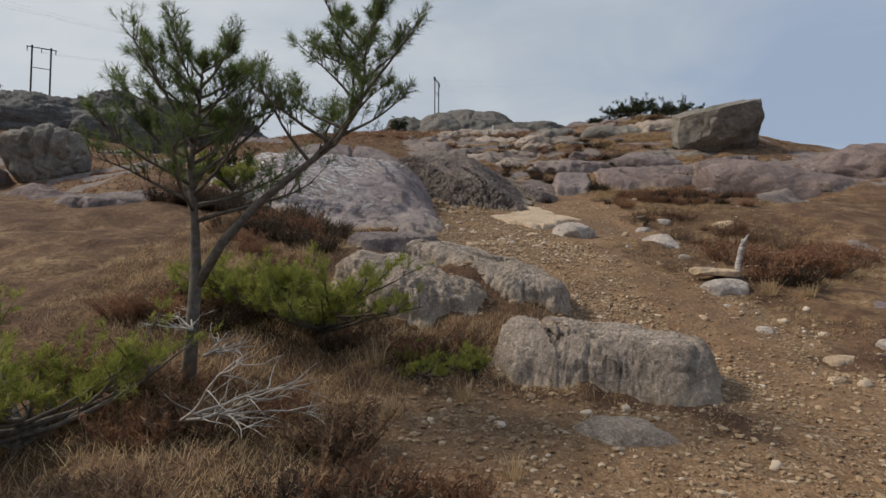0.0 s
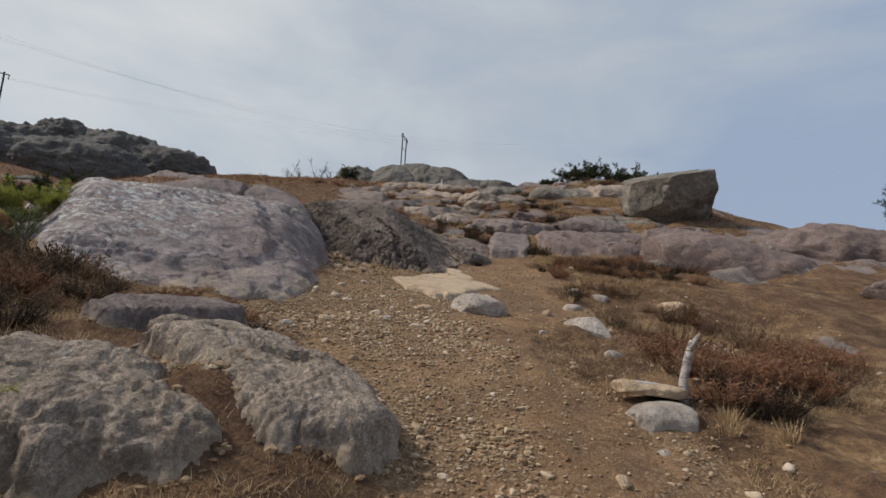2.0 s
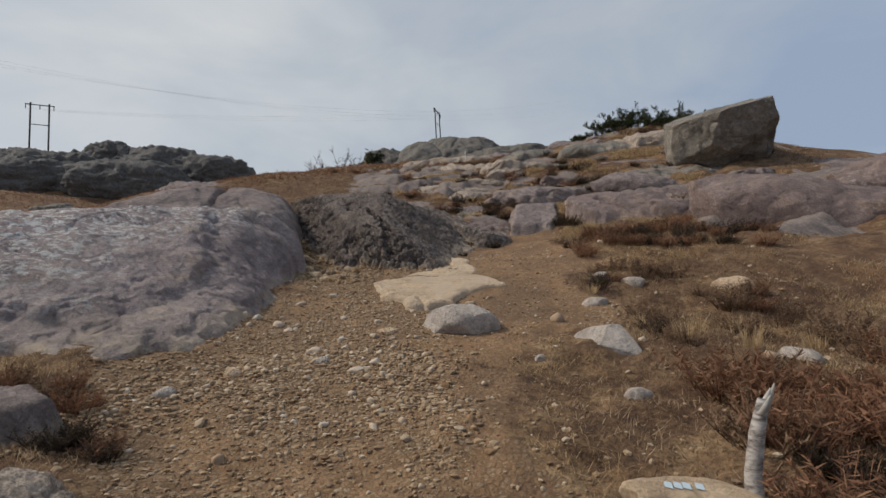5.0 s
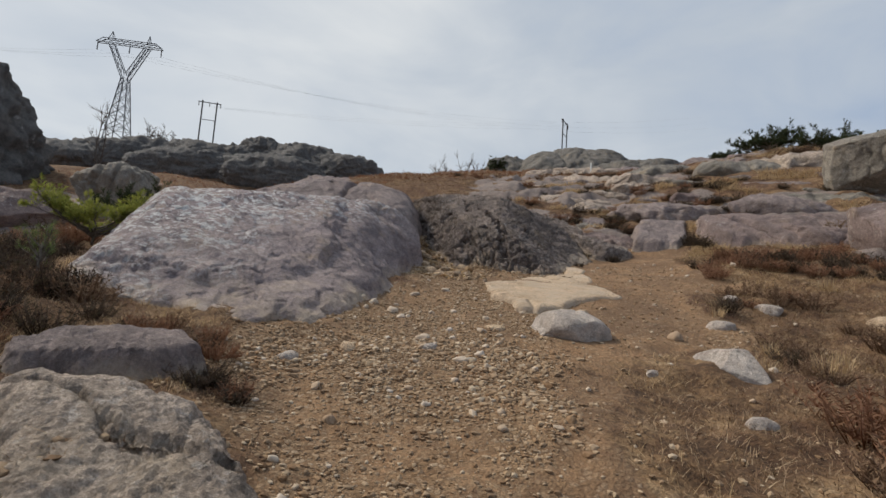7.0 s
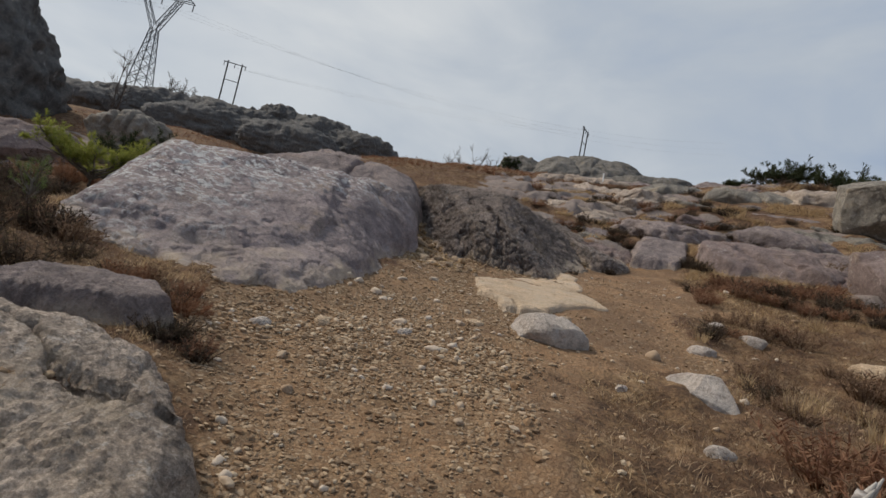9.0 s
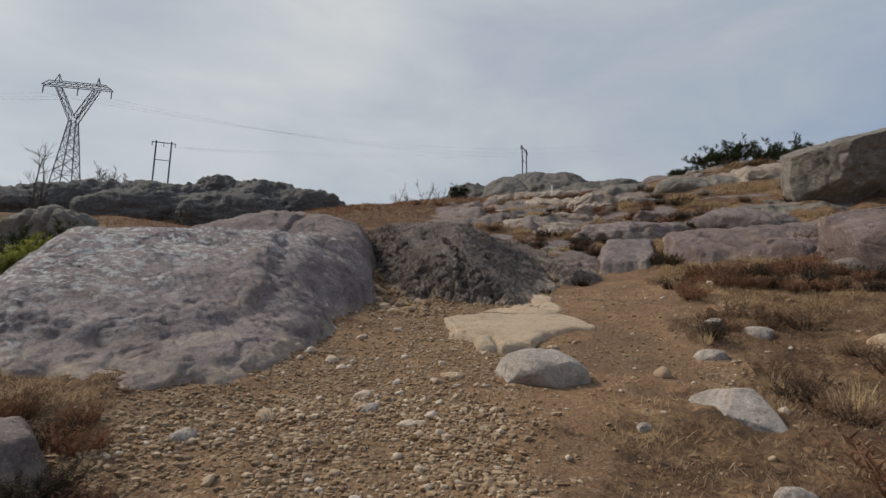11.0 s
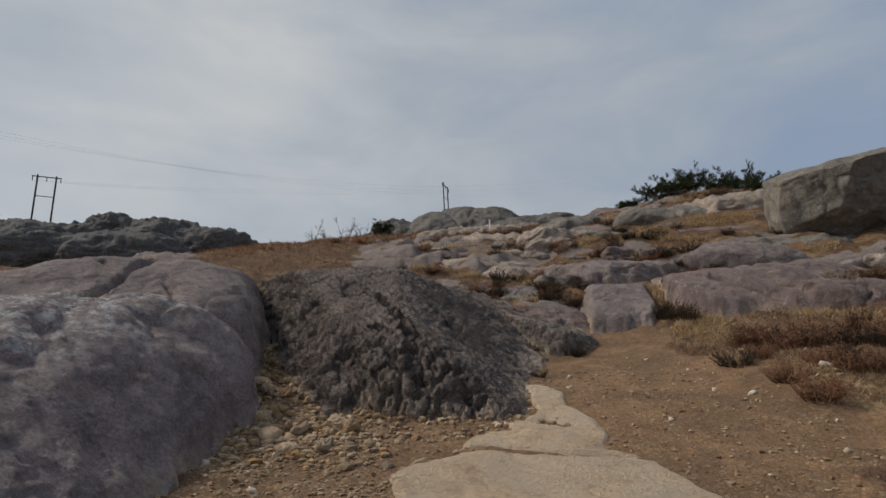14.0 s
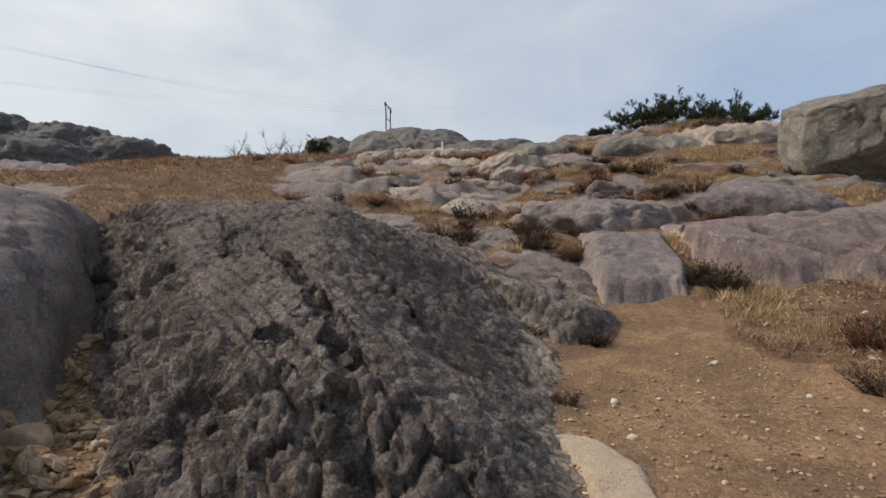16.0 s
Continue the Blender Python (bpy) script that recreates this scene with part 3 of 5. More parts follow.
# the trodden way: x, y, half width, gravel
TRAIL = [(1.6, -4.0, 0.8, 0.5), (2.1, 0.0, 0.75, 0.6), (2.7, 3.0, 0.75, 0.8), (2.75, 5.0, 0.7, 0.9), (2.2, 7.3, 0.95, 1.0), (1.55, 9.2, 1.15, 1.0), (2.2, 11.0, 1.6, 0.7),
         (2.9, 13.2, 1.6, 0.3), (3.5, 15.2, 1.15, 0.15), (3.9, 16.8, 0.7, 0.1), (4.3, 17.8, 0.5, 0.2)]
GULLY = [(1.4, 8.6, 1.0, 1.0), (0.2, 8.5, 0.55, 1.0), (1.1, 10.6, 0.9, 1.0), (0.75, 12.3, 0.8, 1.0), (0.1, 13.9, 0.5, 1.0), (-0.6, 15.4, 0.3, 0.8), (-1.25, 17.6, 0.35, 0.3)]

SPUR = [(2.5, 2.4, 0.6, 0.8), (1.3, 3.1, 0.6, 0.8), (0.5, 3.5, 0.5, 0.7), (-0.1, 3.3, 0.3, 0.6)]


TREAD = [(2.9, 1.0, 0.35, 1), (3.05, 3.5, 0.35, 1), (2.95, 5.5, 0.35, 1), (2.85, 7.2, 0.38, 1), (3.0, 9.0, 0.5, 1), (3.45, 11.5, 0.6, 1), (3.6, 13.2, 0.7, 1), (3.3, 15.0, 0.7, 1), (3.8, 16.8, 0.5, 1)]


def along(x, y, line):
    """How far inside the way (positive), and its gravel, at points of the plan."""
    best, grav = np.full(len(x), -99.0), np.zeros(len(x))
    for (x0, y0, w0, g0), (x1, y1, w1, g1) in zip(line, line[1:]):
        dx, dy = x1 - x0, y1 - y0
        t = np.clip(((x - x0) * dx + (y - y0) * dy) / (dx * dx + dy * dy), 0, 1)
        inside = w0 + (w1 - w0) * t - np.hypot(x - x0 - dx * t, y - y0 - dy * t)
        up = inside > best
        best, grav = np.where(up, inside, best), np.where(up, g0 + (g1 - g0) * t, grav)
    return best, grav


def trodden(x, y):
    a, ga = along(x, y, TRAIL)
    b, gb = along(x, y, GULLY)
    c, gc = along(x, y, SPUR)
    b, gb = np.maximum(b, c), np.where(c > b, gc, gb)
    wob = 0.45 * fbm(np.c_[x, y, 0 * x], 0.9, 4, 71)
    inside = np.maximum(a, b) + wob
    bare = sstep(-0.25, 0.2, along(x, y, TREAD)[0] + 0.5 * wob)
    clump = 0.55 + 0.45 * sstep(-0.35, 0.3, fbm(np.c_[x, y, 0 * x], 1.6, 3, 73))
    return sstep(-0.75, 0.45, inside), np.maximum(np.where(a > b, ga, gb) * (1 - 0.85 * bare) * clump, 0.12)


def profile(y):
    out = 0
    for d, w in ((-0.7, 0.25), (0.0, 0.5), (0.7, 0.25)):
        out = out + w * np.interp(y + d, PROFILE_Y, PROFILE_Z)
    return out


def terraces(x, y):
    """Rise and bareness of the bedrock steps on the upper slope."""
    p = np.c_[x, y, 0 * x]
    where = np.maximum(sstep(17.8, 20.5, y + 0.25 * np.clip(x - 4, 0, 9)) * sstep(-2.2, 0.2, x + 0.12 * np.clip(y - 20, 0, 30)), sstep(7.0, 8.5, x) * sstep(8, 11, y))
    where = np.maximum(where, 0.8 * sstep(4.6, 6.5, -x) * sstep(7, 10, y)) * (1 - sstep(52, 60, y)) * (1 - sstep(26, 34, np.abs(x)))
    s = (y - 0.22 * x + 1.5 * fbm(p, 0.28, 3, 91) + 0.35 * fbm(p, 1.3, 3, 95)) / 2.1
    f = s - np.floor(s)
    step = 0.35 * f + 0.65 * sstep(0.55, 0.82, f) - f
    patch = sstep(0.0, 0.45, fbm(p * np.array((0.5, 1.0, 1.0)), 0.42, 3, 97))
    rise = where * patch * 0.85 * step * (0.75 + 0.5 * fbm(p, 0.5, 2, 99))
    bare = where * patch * np.maximum(sstep(0.45, 0.62, f) * (1 - sstep(0.96, 1.0, f)), 0.8 * sstep(0.45, 0.7, fbm(p, 0.8, 3, 93)))
    return rise, bare


def ground_z(x, y):
    x, y = np.asarray(x, float), np.asarray(y, float)
    z = profile(y)
    near = 1 - sstep(45, 70, y)
    z = z + 0.10 * np.clip(x - 4, 0, 9) * sstep(10, 16, y) * near
    z = z - 0.14 * np.clip(x - 13, 0, 60) * sstep(14, 30, y) * near
    z = z + 0.17 * np.clip(0.5 - x, 0, 3.4) * sstep(1, 7, y) * (1 - sstep(10, 14, y))
    z = z + 0.9 * np.exp(-((x - 11.5) / 5) ** 2 - ((y - 29.5) / 5) ** 2)
    z = z + 0.14 * np.exp(-((x - 4.25) / 0.55) ** 2 - ((y - 7.3) / 0.5) ** 2)
    z = z - 0.09 * np.clip(x - 2.5, 0, 3) * np.exp(-((y - 9.5) / 1.8) ** 2)
    z = z + 0.42 * np.exp(-((x - 0.3) / 0.85) ** 2 - ((y - 6.15) / 0.8) ** 2)
    z = z + 0.65 * np.exp(-((x + 1.0) / 1.7) ** 2 - ((y - 17.3) / 2.3) ** 2)
    z = z + 24.5 * np.exp(-(np.abs(x + 92) / 58) ** 4 - ((y - 112) / 30) ** 2)
    z = z + 34 * np.exp(-((x + 2) / 50) ** 2 - ((y - 165) / 35) ** 2)
    z = z - 0.06 * np.exp(-((x + 0.7) / 1.1) ** 2 - ((y - 9.0) / 0.6) ** 2)
    z = z - 1.3 * sstep(8, 20, -x) * sstep(12, 20, y) * near
    z = z + 1.0 * np.exp(-((x + 44) / 16) ** 2 - ((y - 30) / 14) ** 2)
    p = np.c_[x.ravel(), y.ravel(), 0 * x.ravel()]
    trod, _ = trodden(x.ravel(), y.ravel())
    lump = 0.10 * fbm(p, 0.55, 3, 3) + 0.05 * fbm(p, 1.9, 3, 8)
    far = sstep(24, 60, np.hypot(x.ravel(), y.ravel()))
    lump = lump * (1 - 0.75 * trod) + far * 1.3 * fbm(p, 0.06, 4, 12)
    fine = 0.018 * fbm(p, 6.0, 3, 22) * (1 - 0.4 * trod)
    rise, _ = terraces(x.ravel(), y.ravel())
    return z + (lump + fine + rise).reshape(z.shape) - 0.05 * trod.reshape(z.shape)


def axis_steps(lo, hi, step, reach, g0=1.085, g1=1.085):
    """Even steps between lo and hi, growing ones out to reach on both sides."""
    mid = list(np.arange(lo, hi + step / 2, step))
    out, s, v = [], step, hi
    while v < reach:
        s *= g1
        v += s
        out.append(v)
    low, s, v = [], step, lo
    while v > -reach:
        s *= g0
        v -= s
        low.append(v)
    return np.array(low[::-1] + mid + out)


gx, gy = axis_steps(-4.5, 7.5, 0.065, 1500, 1.07, 1.045), axis_steps(0.5, 20.0, 0.07, 1500, 1.15, 1.03)
X, Y = np.meshgrid(gx, gy)
Z = ground_z(X, Y)
nx, ny = len(gx), len(gy)
ids = np.arange(nx * ny).reshape(ny, nx)
quads = np.stack([ids[:-1, :-1], ids[:-1, 1:], ids[1:, 1:], ids[1:, :-1]], -1).reshape(-1, 4)
me = bpy.data.meshes.new("ground")
me.vertices.add(nx * ny)
me.vertices.foreach_set("co", np.stack([X, Y, Z], -1).ravel())
me.loops.add(len(quads) * 4)
me.loops.foreach_set("vertex_index", quads.ravel())
me.polygons.add(len(quads))
me.polygons.foreach_set("loop_start", np.arange(len(quads)) * 4)
me.polygons.foreach_set("use_smooth", [True] * len(quads))
me.update()
trod, grav = trodden(X.ravel(), Y.ravel())
for name, vals in (("trodden", trod), ("gravelly", grav), ("bare", terraces(X.ravel(), Y.ravel())[1])):
    me.attributes.new(name, "FLOAT", "POINT").data.foreach_set("value", vals.astype(np.float32))
me.materials.append(M_GROUND)
ground = tagged(new("ground", me), "brown hillside of heath turf, gravel and trodden soil", "ground", "", "structure")


def gz(x, y):
    return float(ground_z(np.array([x]), np.array([y]))[0])


# ---- bedrock, nearest first ----
bedrock("rock_outcrop", lambda x, y: soft_min(0.08, plane(x, y, 1.42, 4.45, 1.06, -0.07, 0.12), plane(x, y, 2.25, 4.3, 0.9, -1.2, 0.2), plane(x, y, 1.0, 4.22, 0.88, 0.35, 0.9)),
        (0.2, 3.6, 2.7, 5.3), [(0.5, 4.6), (0.6, 4.32), (0.95, 4.22), (1.35, 4.04), (1.75, 3.92), (2.1, 3.95), (2.32, 4.3), (2.15, 4.7), (1.6, 4.95), (1.0, 4.98), (0.6, 4.85)],
        0.17, 0.22, 0.016, 0.03, 0.02, 0.012, 0.0, [([(0.95, 4.1), (1.0, 4.5), (0.9, 5.0)], 0.022, 0.10)], 0.07, 11, 0.014, M_WEATHER, "low weathered grey granite outcrop beside the trail")
rock("rock", (1.25, 3.45, 0.56), (0.36, 0.2, 0.2), (0, 0.15), -20, 3, 2.6, 20, 0.03, 0.02, 12, M_WEATHER, "flat grey stone sunk in the gravel")
bedrock("rock_slab", lambda x, y: soft_min(0.08, plane(x, y, -0.2, 5.6, 1.50, -0.13, 0.40), plane(x, y, -0.2, 6.1, 1.69, -0.1, -0.5)),
        (-1.5, 4.8, 1.0, 6.7), [(-1.05, 5.75), (-0.88, 6.02), (-0.45, 6.22), (-0.12, 6.15), (0.16, 5.95), (0.48, 5.62), (0.32, 5.38), (0.1, 5.28), (-0.2, 5.16), (-0.55, 5.26), (-0.88, 5.48)],
        0.16, 0.2, 0.018, 0.03, 0.022, 0.02, 0.012, [([(-1.0, 5.6), (-0.3, 5.75), (0.3, 5.6)], 0.02, 0.05)], 0.08, 21, 0.02, M_WEATHER, "rough grey granite slab rising from the heather")
bedrock("rock_slab", lambda x, y: soft_min(0.10, plane(x, y, 0.8, 6.12, 1.56, -0.18, 0.33), plane(x, y, 0.4, 6.85, 1.86, -0.25, -0.2), plane(x, y, 1.42, 6.2, 1.42, -0.9, 0.1)),
        (-0.9, 5.1, 2.0, 7.5), [(-0.55, 6.5), (-0.3, 6.75), (0.1, 6.92), (0.5, 7.0), (0.95, 6.85), (1.35, 6.5), (1.54, 6.1), (1.25, 5.7), (0.78, 5.62), (0.42, 5.88), (-0.02, 6.22)],
        0.16, 0.2, 0.018, 0.03, 0.022, 0.026, 0.012, [([(-0.5, 6.55), (0.1, 6.6), (0.55, 6.45), (1.1, 6.55)], 0.02, 0.07), ([(0.5, 5.7), (0.8, 6.2), (0.75, 6.5)], 0.015, 0.03)], 0.08, 24, 0.02,
        M_WEATHER, "rough brown-grey granite slab half sunk in gravel")
bedrock("rock_slab", lambda x, y: plane(x, y, -0.5, 7.5, 2.03, -0.04, 0.22), (-1.7, 6.6, 0.5, 8.3),
        [(-1.3, 7.2), (-1.18, 7.66), (-0.8, 7.88), (-0.3, 7.88), (0.0, 7.72), (0.04, 7.52), (-0.5, 7.28), (-1.0, 7.06)], 0.07, 0.08, 0.018, 0.02, 0.014, 0.012, 0.008,
        [([(-1.0, 7.1), (-0.7, 7.5), (-0.75, 7.9)], 0.012, 0.02)], 0.05, 23, 0.012, M_SLAB, "thin flat granite slab lying on dark turf")

UPPER = [(-4.2, 8.9), (-2.33, 9.34), (-1.6, 9.56), (-0.95, 9.98), (-0.84, 10.5), (-0.92, 11.3), (-1.2, 12.2), (-1.5, 13.0), (-2.1, 14.2), (-4.4, 14.2)]


def great_slab(x, y):
    p = np.c_[x, y, 0 * x]
    low = -soft_min(0.1, -plane(x, y, 0.73, 9.76, 2.235, -0.17, 0.33), -plane(x, y, -1.75, 10.95, 3.28, -0.30, 0.48))
    step = 0.11 * sstep(-0.16, 0.07, inside(x, y, UPPER) + 0.16 * fbm(p, 0.9, 4, 303))
    flank = plane(x, y, 0.06, 11.5, 2.56, -1.15, 0.235) + 0.10 * fbm(p, 1.2, 3, 305)
    return soft_min(0.30, low + step, flank, plane(x, y, -2.0, 12.3, 4.38, 0.13, 0.0), plane(x, y, -2.86, 10.0, 3.5, 0.85, 1.0), plane(x, y, -2.7, 14.2, 4.45, -0.05, -0.8))


bedrock("rock_outcrop", great_slab, (-5.6, 7.9, 1.2, 15.8),
        [(-4.4, 9.3), (-2.6, 8.75), (-1.9, 8.85), (-1.45, 9.0), (-0.85, 8.72), (-0.5, 9.0), (-0.15, 9.45), (0.2, 9.62), (0.74, 9.72), (0.66, 10.4), (0.36, 11.15), (0.06, 11.2), (0.12, 11.6), (-0.15, 12.6), (-0.32, 14.2), (-0.9, 15.4),
         (-4.6, 15.4), (-5.3, 12.0)], 0.09, 0.30, 0.025, 0.05, 0.022, 0.02, 0.008,
        [([(-2.6, 9.2), (-1.6, 9.52), (-0.95, 9.94)], 0.025, 0.08), ([(-0.95, 9.94), (-0.8, 10.6), (-1.0, 11.5)], 0.02, 0.02), ([(-0.1, 9.75), (0.3, 9.9), (0.7, 9.95)], 0.014, 0.035), ([(0.3, 9.3), (-0.3, 10.4), (-0.4, 11.2)], 0.010, 0.02),
         ([(-0.1, 11.9), (-0.5, 12.15)], 0.03, 0.05)], 0.09, 31, 0.0, M_LICHEN, "large smooth purple-grey granite slab with white lichen")
bedrock("rock_outcrop", lambda x, y: soft_min(0.3, plane(x, y, -2.6, 15.0, 4.72, -0.15, 0.62), plane(x, y, -2.9, 16.4, 5.5, -0.1, 0.0), plane(x, y, -1.35, 16.2, 4.98, -0.7, 0.2), plane(x, y, -4.2, 16.2, 5.22, 0.35, 0.1), plane(x, y, -3.0, 17.6, 5.5, -0.1, -0.5)),
        (-5.6, 14.0, -0.3, 19.2), [(-4.6, 14.7), (-2.9, 14.5), (-1.2, 14.5), (-0.72, 15.2), (-1.15, 16.5), (-1.75, 17.8), (-3.5, 18.8), (-5.2, 17.5)], 0.25, 0.3, 0.035, 0.05, 0.02, 0.012, 0.0,
        [([(-2.6, 14.4), (-2.55, 15.4), (-2.75, 16.8)], 0.06, 0.22), ([(-2.1, 15.6), (-1.6, 15.0)], 0.04, 0.10), ([(-3.1, 15.8), (-2.6, 15.5)], 0.04, 0.08)], 0.1, 33, 0.0, M_SLAB, "rounded granite hump at the head of the gully")
bedrock("rock_outcrop", lambda x, y: soft_min(0.16, plane(x, y, 0.84, 14.62, 4.10, 0.08, 0.58), plane(x, y, 0.0, 16.7, 5.2, -0.12, 0.05), plane(x, y, 1.77, 15.5, 4.13, -0.78, 0.36), plane(x, y, 0.92, 13.9, 3.18, -0.1, 1.5), plane(x, y, 0.18, 14.55, 3.4, 1.7, 1.5),
                                              plane(x, y, -0.4, 18.0, 5.2, -0.1, -0.5)),
        (-2.0, 13.3, 3.2, 19.2), None, 0, 0, 0.02, 0.05, 0.016, 0.10, 0.032,
        [([(0.45, 15.9), (0.8, 15.4), (1.15, 14.8), (1.3, 14.4)], 0.02, 0.08), ([(0.84, 14.7), (1.1, 14.45)], 0.03, 0.06), ([(0.1, 16.2), (0.6, 15.2)], 0.015, 0.04), ([(1.0, 16.2), (1.6, 15.4), (1.9, 15.0)], 0.02, 0.06),
         ([(0.55, 14.5), (0.75, 14.1), (0.9, 13.8)], 0.10, 0.28), ([(1.2, 14.6), (1.35, 14.2)], 0.06, 0.16)], 0.0, 41, 0.014, M_FLUTED, "dark fluted granite outcrop with weathered upright ribs")
bedrock("rock_outcrop", lambda x, y: soft_min(0.12, plane(x, y, 2.5, 19.0, 4.85, -0.32, 0.25), plane(x, y, 3.12, 17.15, 3.82, 0.85, 1.3), plane(x, y, 4.25, 18.0, 3.9, -0.8, 0.3), plane(x, y, 1.6, 20.2, 5.5, -0.4, -0.6)),
        (-0.5, 16.6, 5.0, 22.0), [(-0.2, 20.6), (0.6, 19.5), (1.5, 18.7), (2.2, 18.0), (3.1, 17.15), (4.2, 17.7), (4.1, 18.4), (3.2, 19.2), (2.2, 20.6), (0.6, 21.4)], 0.2, 0.25, 0.028, 0.06, 0.03, 0.05, 0.04,
        [([(0.8, 20.0), (2.2, 18.9), (3.6, 18.0)], 0.04, 0.14), ([(1.6, 20.0), (2.9, 18.9)], 0.03, 0.10)], 0.12, 42, 0.0, M_FLUTED, "layered granite ledge with dark overhang beside the trail")
bedrock("rock_outcrop", lambda x, y: soft_min(0.08, plane(x, y, 4.9, 18.25, 4.48, 0.02, 0.60), plane(x, y, 5.0, 20.0, 5.28, 0.0, 0.08)),
        (3.6, 17.7, 6.2, 21.2), [(4.08, 18.25), (5.1, 18.15), (5.45, 18.7), (5.62, 19.7), (5.3, 20.6), (4.5, 20.6), (4.28, 19.3)], 0.14, 0.12, 0.028, 0.03, 0.016, 0.012, 0.0, (), 0.06, 51, 0.0, M_SLAB,
        "square-cut grey granite block above the trail")
bedrock("rock_outcrop", lambda x, y: soft_min(0.14, plane(x, y, 7.0, 17.95, 4.60, -0.03, 0.60), plane(x, y, 7.0, 19.7, 5.46, 0.04, 0.10), plane(x, y, 9.9, 18.0, 4.9, -0.5, 0.2)),
        (5.2, 16.6, 11.2, 21.4), [(5.72, 18.7), (6.0, 18.25), (6.6, 17.95), (7.6, 17.75), (9.0, 17.35), (10.2, 17.7), (10.2, 19.6), (7.8, 20.7), (6.0, 20.6), (5.8, 19.6)], 0.16, 0.16, 0.035, 0.06, 0.02, 0.012, 0.0,
        [([(5.7, 19.6), (6.3, 19.0), (6.9, 18.6), (7.5, 17.7)], 0.06, 0.16), ([(5.9, 19.7), (6.6, 19.75), (7.4, 19.3)], 0.03, 0.08), ([(8.3, 20.2), (8.6, 17.6)], 0.03, 0.06)], 0.12, 52, 0.0, M_PINK, "sloping pink-grey granite face")
rock("rock_outcrop", (10.6, 15.2, 4.55), (3.0, 1.15, 0.9), (-0.10, 0.45), -22, 3.4, 3.2, 56, 0.07, 0.025, 53, M_PINK,
     "long smooth pink granite band across the slope", cracks=((1.2, 0, 20, 0.05, 0.1),))
rock("rock_outcrop", (9.9, 12.2, 2.75), (1.9, 1.0, 0.7), (0.0, 0.45), -18, 3, 3, 40, 0.07, 0.03, 54, M_PINK,
     "low pink-grey granite slab in the heather")
rock("rock_outcrop", (5.3, 6.2, 1.2), (1.0, 0.7, 0.4), (0.05, 0.12), 30, 3, 3.2, 36, 0.05, 0.025, 55, M_SLAB,
     "flat grey granite slab at the heather's edge")
rock("rock_outcrop", (15.2, 17.2, 5.7), (3.2, 1.6, 1.1), (-0.04, 0.35), -14, 2.8, 2.8, 40, 0.1, 0.04, 56, M_PINK,
     "broad pink-brown granite hump on the skyline")
rock("rock_outcrop", (8.4, 20.9, 6.25), (1.5, 0.7, 0.6), (-0.12, 0.3), -14, 3, 3, 32, 0.06, 0.03, 57, M_SLAB, "grey granite ledge among dry grass")
rock("rock_outcrop", (9.4, 23.4, 7.35), (1.6, 0.6, 0.6), (-0.05, 0.25), -8, 3, 3, 32, 0.06, 0.03, 58, M_SLAB, "grey granite ledge among dry grass")
rock("rock_outcrop", (8.9, 26.0, 8.75), (1.9, 1.0, 0.8), (-0.05, 0.3), -8, 3, 3, 40, 0.08, 0.04, 59, M_BOULDER,
     "cracked grey granite ledge below the junipers", cracks=((-0.2, 0, 25, 0.06, 0.15),))
rock("rock_outcrop", (6.3, 28.5, 9.35), (2.2, 1.6, 1.2), (-0.05, 0.2), 0, 2.6, 2.6, 40, 0.1, 0.04, 60, M_BOULDER, "rounded grey granite shoulder on the ridge")
rock("rock_outcrop", (3.2, 23.2, 6.45), (0.8, 0.7, 0.5), (-0.1, 0.3), 20, 2.6, 2.6, 28, 0.06, 0.03, 61, M_WEATHER, "rounded grey granite hump in dry grass")
rock("rock_outcrop", (2.4, 50.2, 16.75), (5.9, 5.0, 4.0), (0, 0.05), 0, 2.3, 2.2, 64, 0.16, 0.06, 62, M_KNOLL,
     "domed grey granite knoll on the skyline", cracks=((-1.6, -1.5, 20, 0.1, 0.16), (0.8, -2, -15, 0.1, 0.12)), cuts=3)
rock("rock_outcrop", (-3.1, 49.0, 15.75), (2.5, 2.4, 2.4), (0, 0), 0, 2.3, 2.4, 32, 0.2, 0.08, 63, M_KNOLL, "rounded granite knob beside the knoll")
rock("rock_outcrop", (6.6, 40.5, 13.1), (3.6, 2.5, 1.8), (0.05, 0.1), 0, 2.6, 2.6, 40, 0.2, 0.08, 64, M_KNOLL, "long grey granite hump on the ridge")
rock("rock_outcrop", (-17.6, 23.8, 8.05), (1.7, 1.5, 1.5), (-0.15, 0.2), 10, 2.4, 2.4, 40, 0.15, 0.06, 65, M_BOULDER,
     "pale ribbed granite knoll in the heather", cracks=((-0.3, 0, 10, 0.1, 0.25), (0.4, 0, 10, 0.08, 0.2)))
rock("rock_outcrop", (-22.5, 22.3, 6.6), (3.6, 1.8, 1.2), (0, 0.1), 10, 2.6, 2.6, 32, 0.15, 0.05, 66, M_PINK, "low pinkish granite slab in the heather")
rock("rock_outcrop", (-6.0, 9.6, 2.95), (0.8, 0.7, 0.4), (0, 0.25), 30, 2.6, 2.6, 32, 0.06, 0.03, 67, M_SLAB, "low purple-grey rock in dark heather")
rock("cliff", (-38.2, 30.0, 17.0), (5.5, 5.0, 9.0), (0.05, 0.0), -20, 2.6, 2.8, 56, 0.5, 0.09, 71, M_DARKROCK, "dark rounded rock cliff with a steep side", "cliff",
      cracks=((1.5, -1, 15, 0.35, 0.9), (-1.5, -1, 30, 0.3, 0.7)))
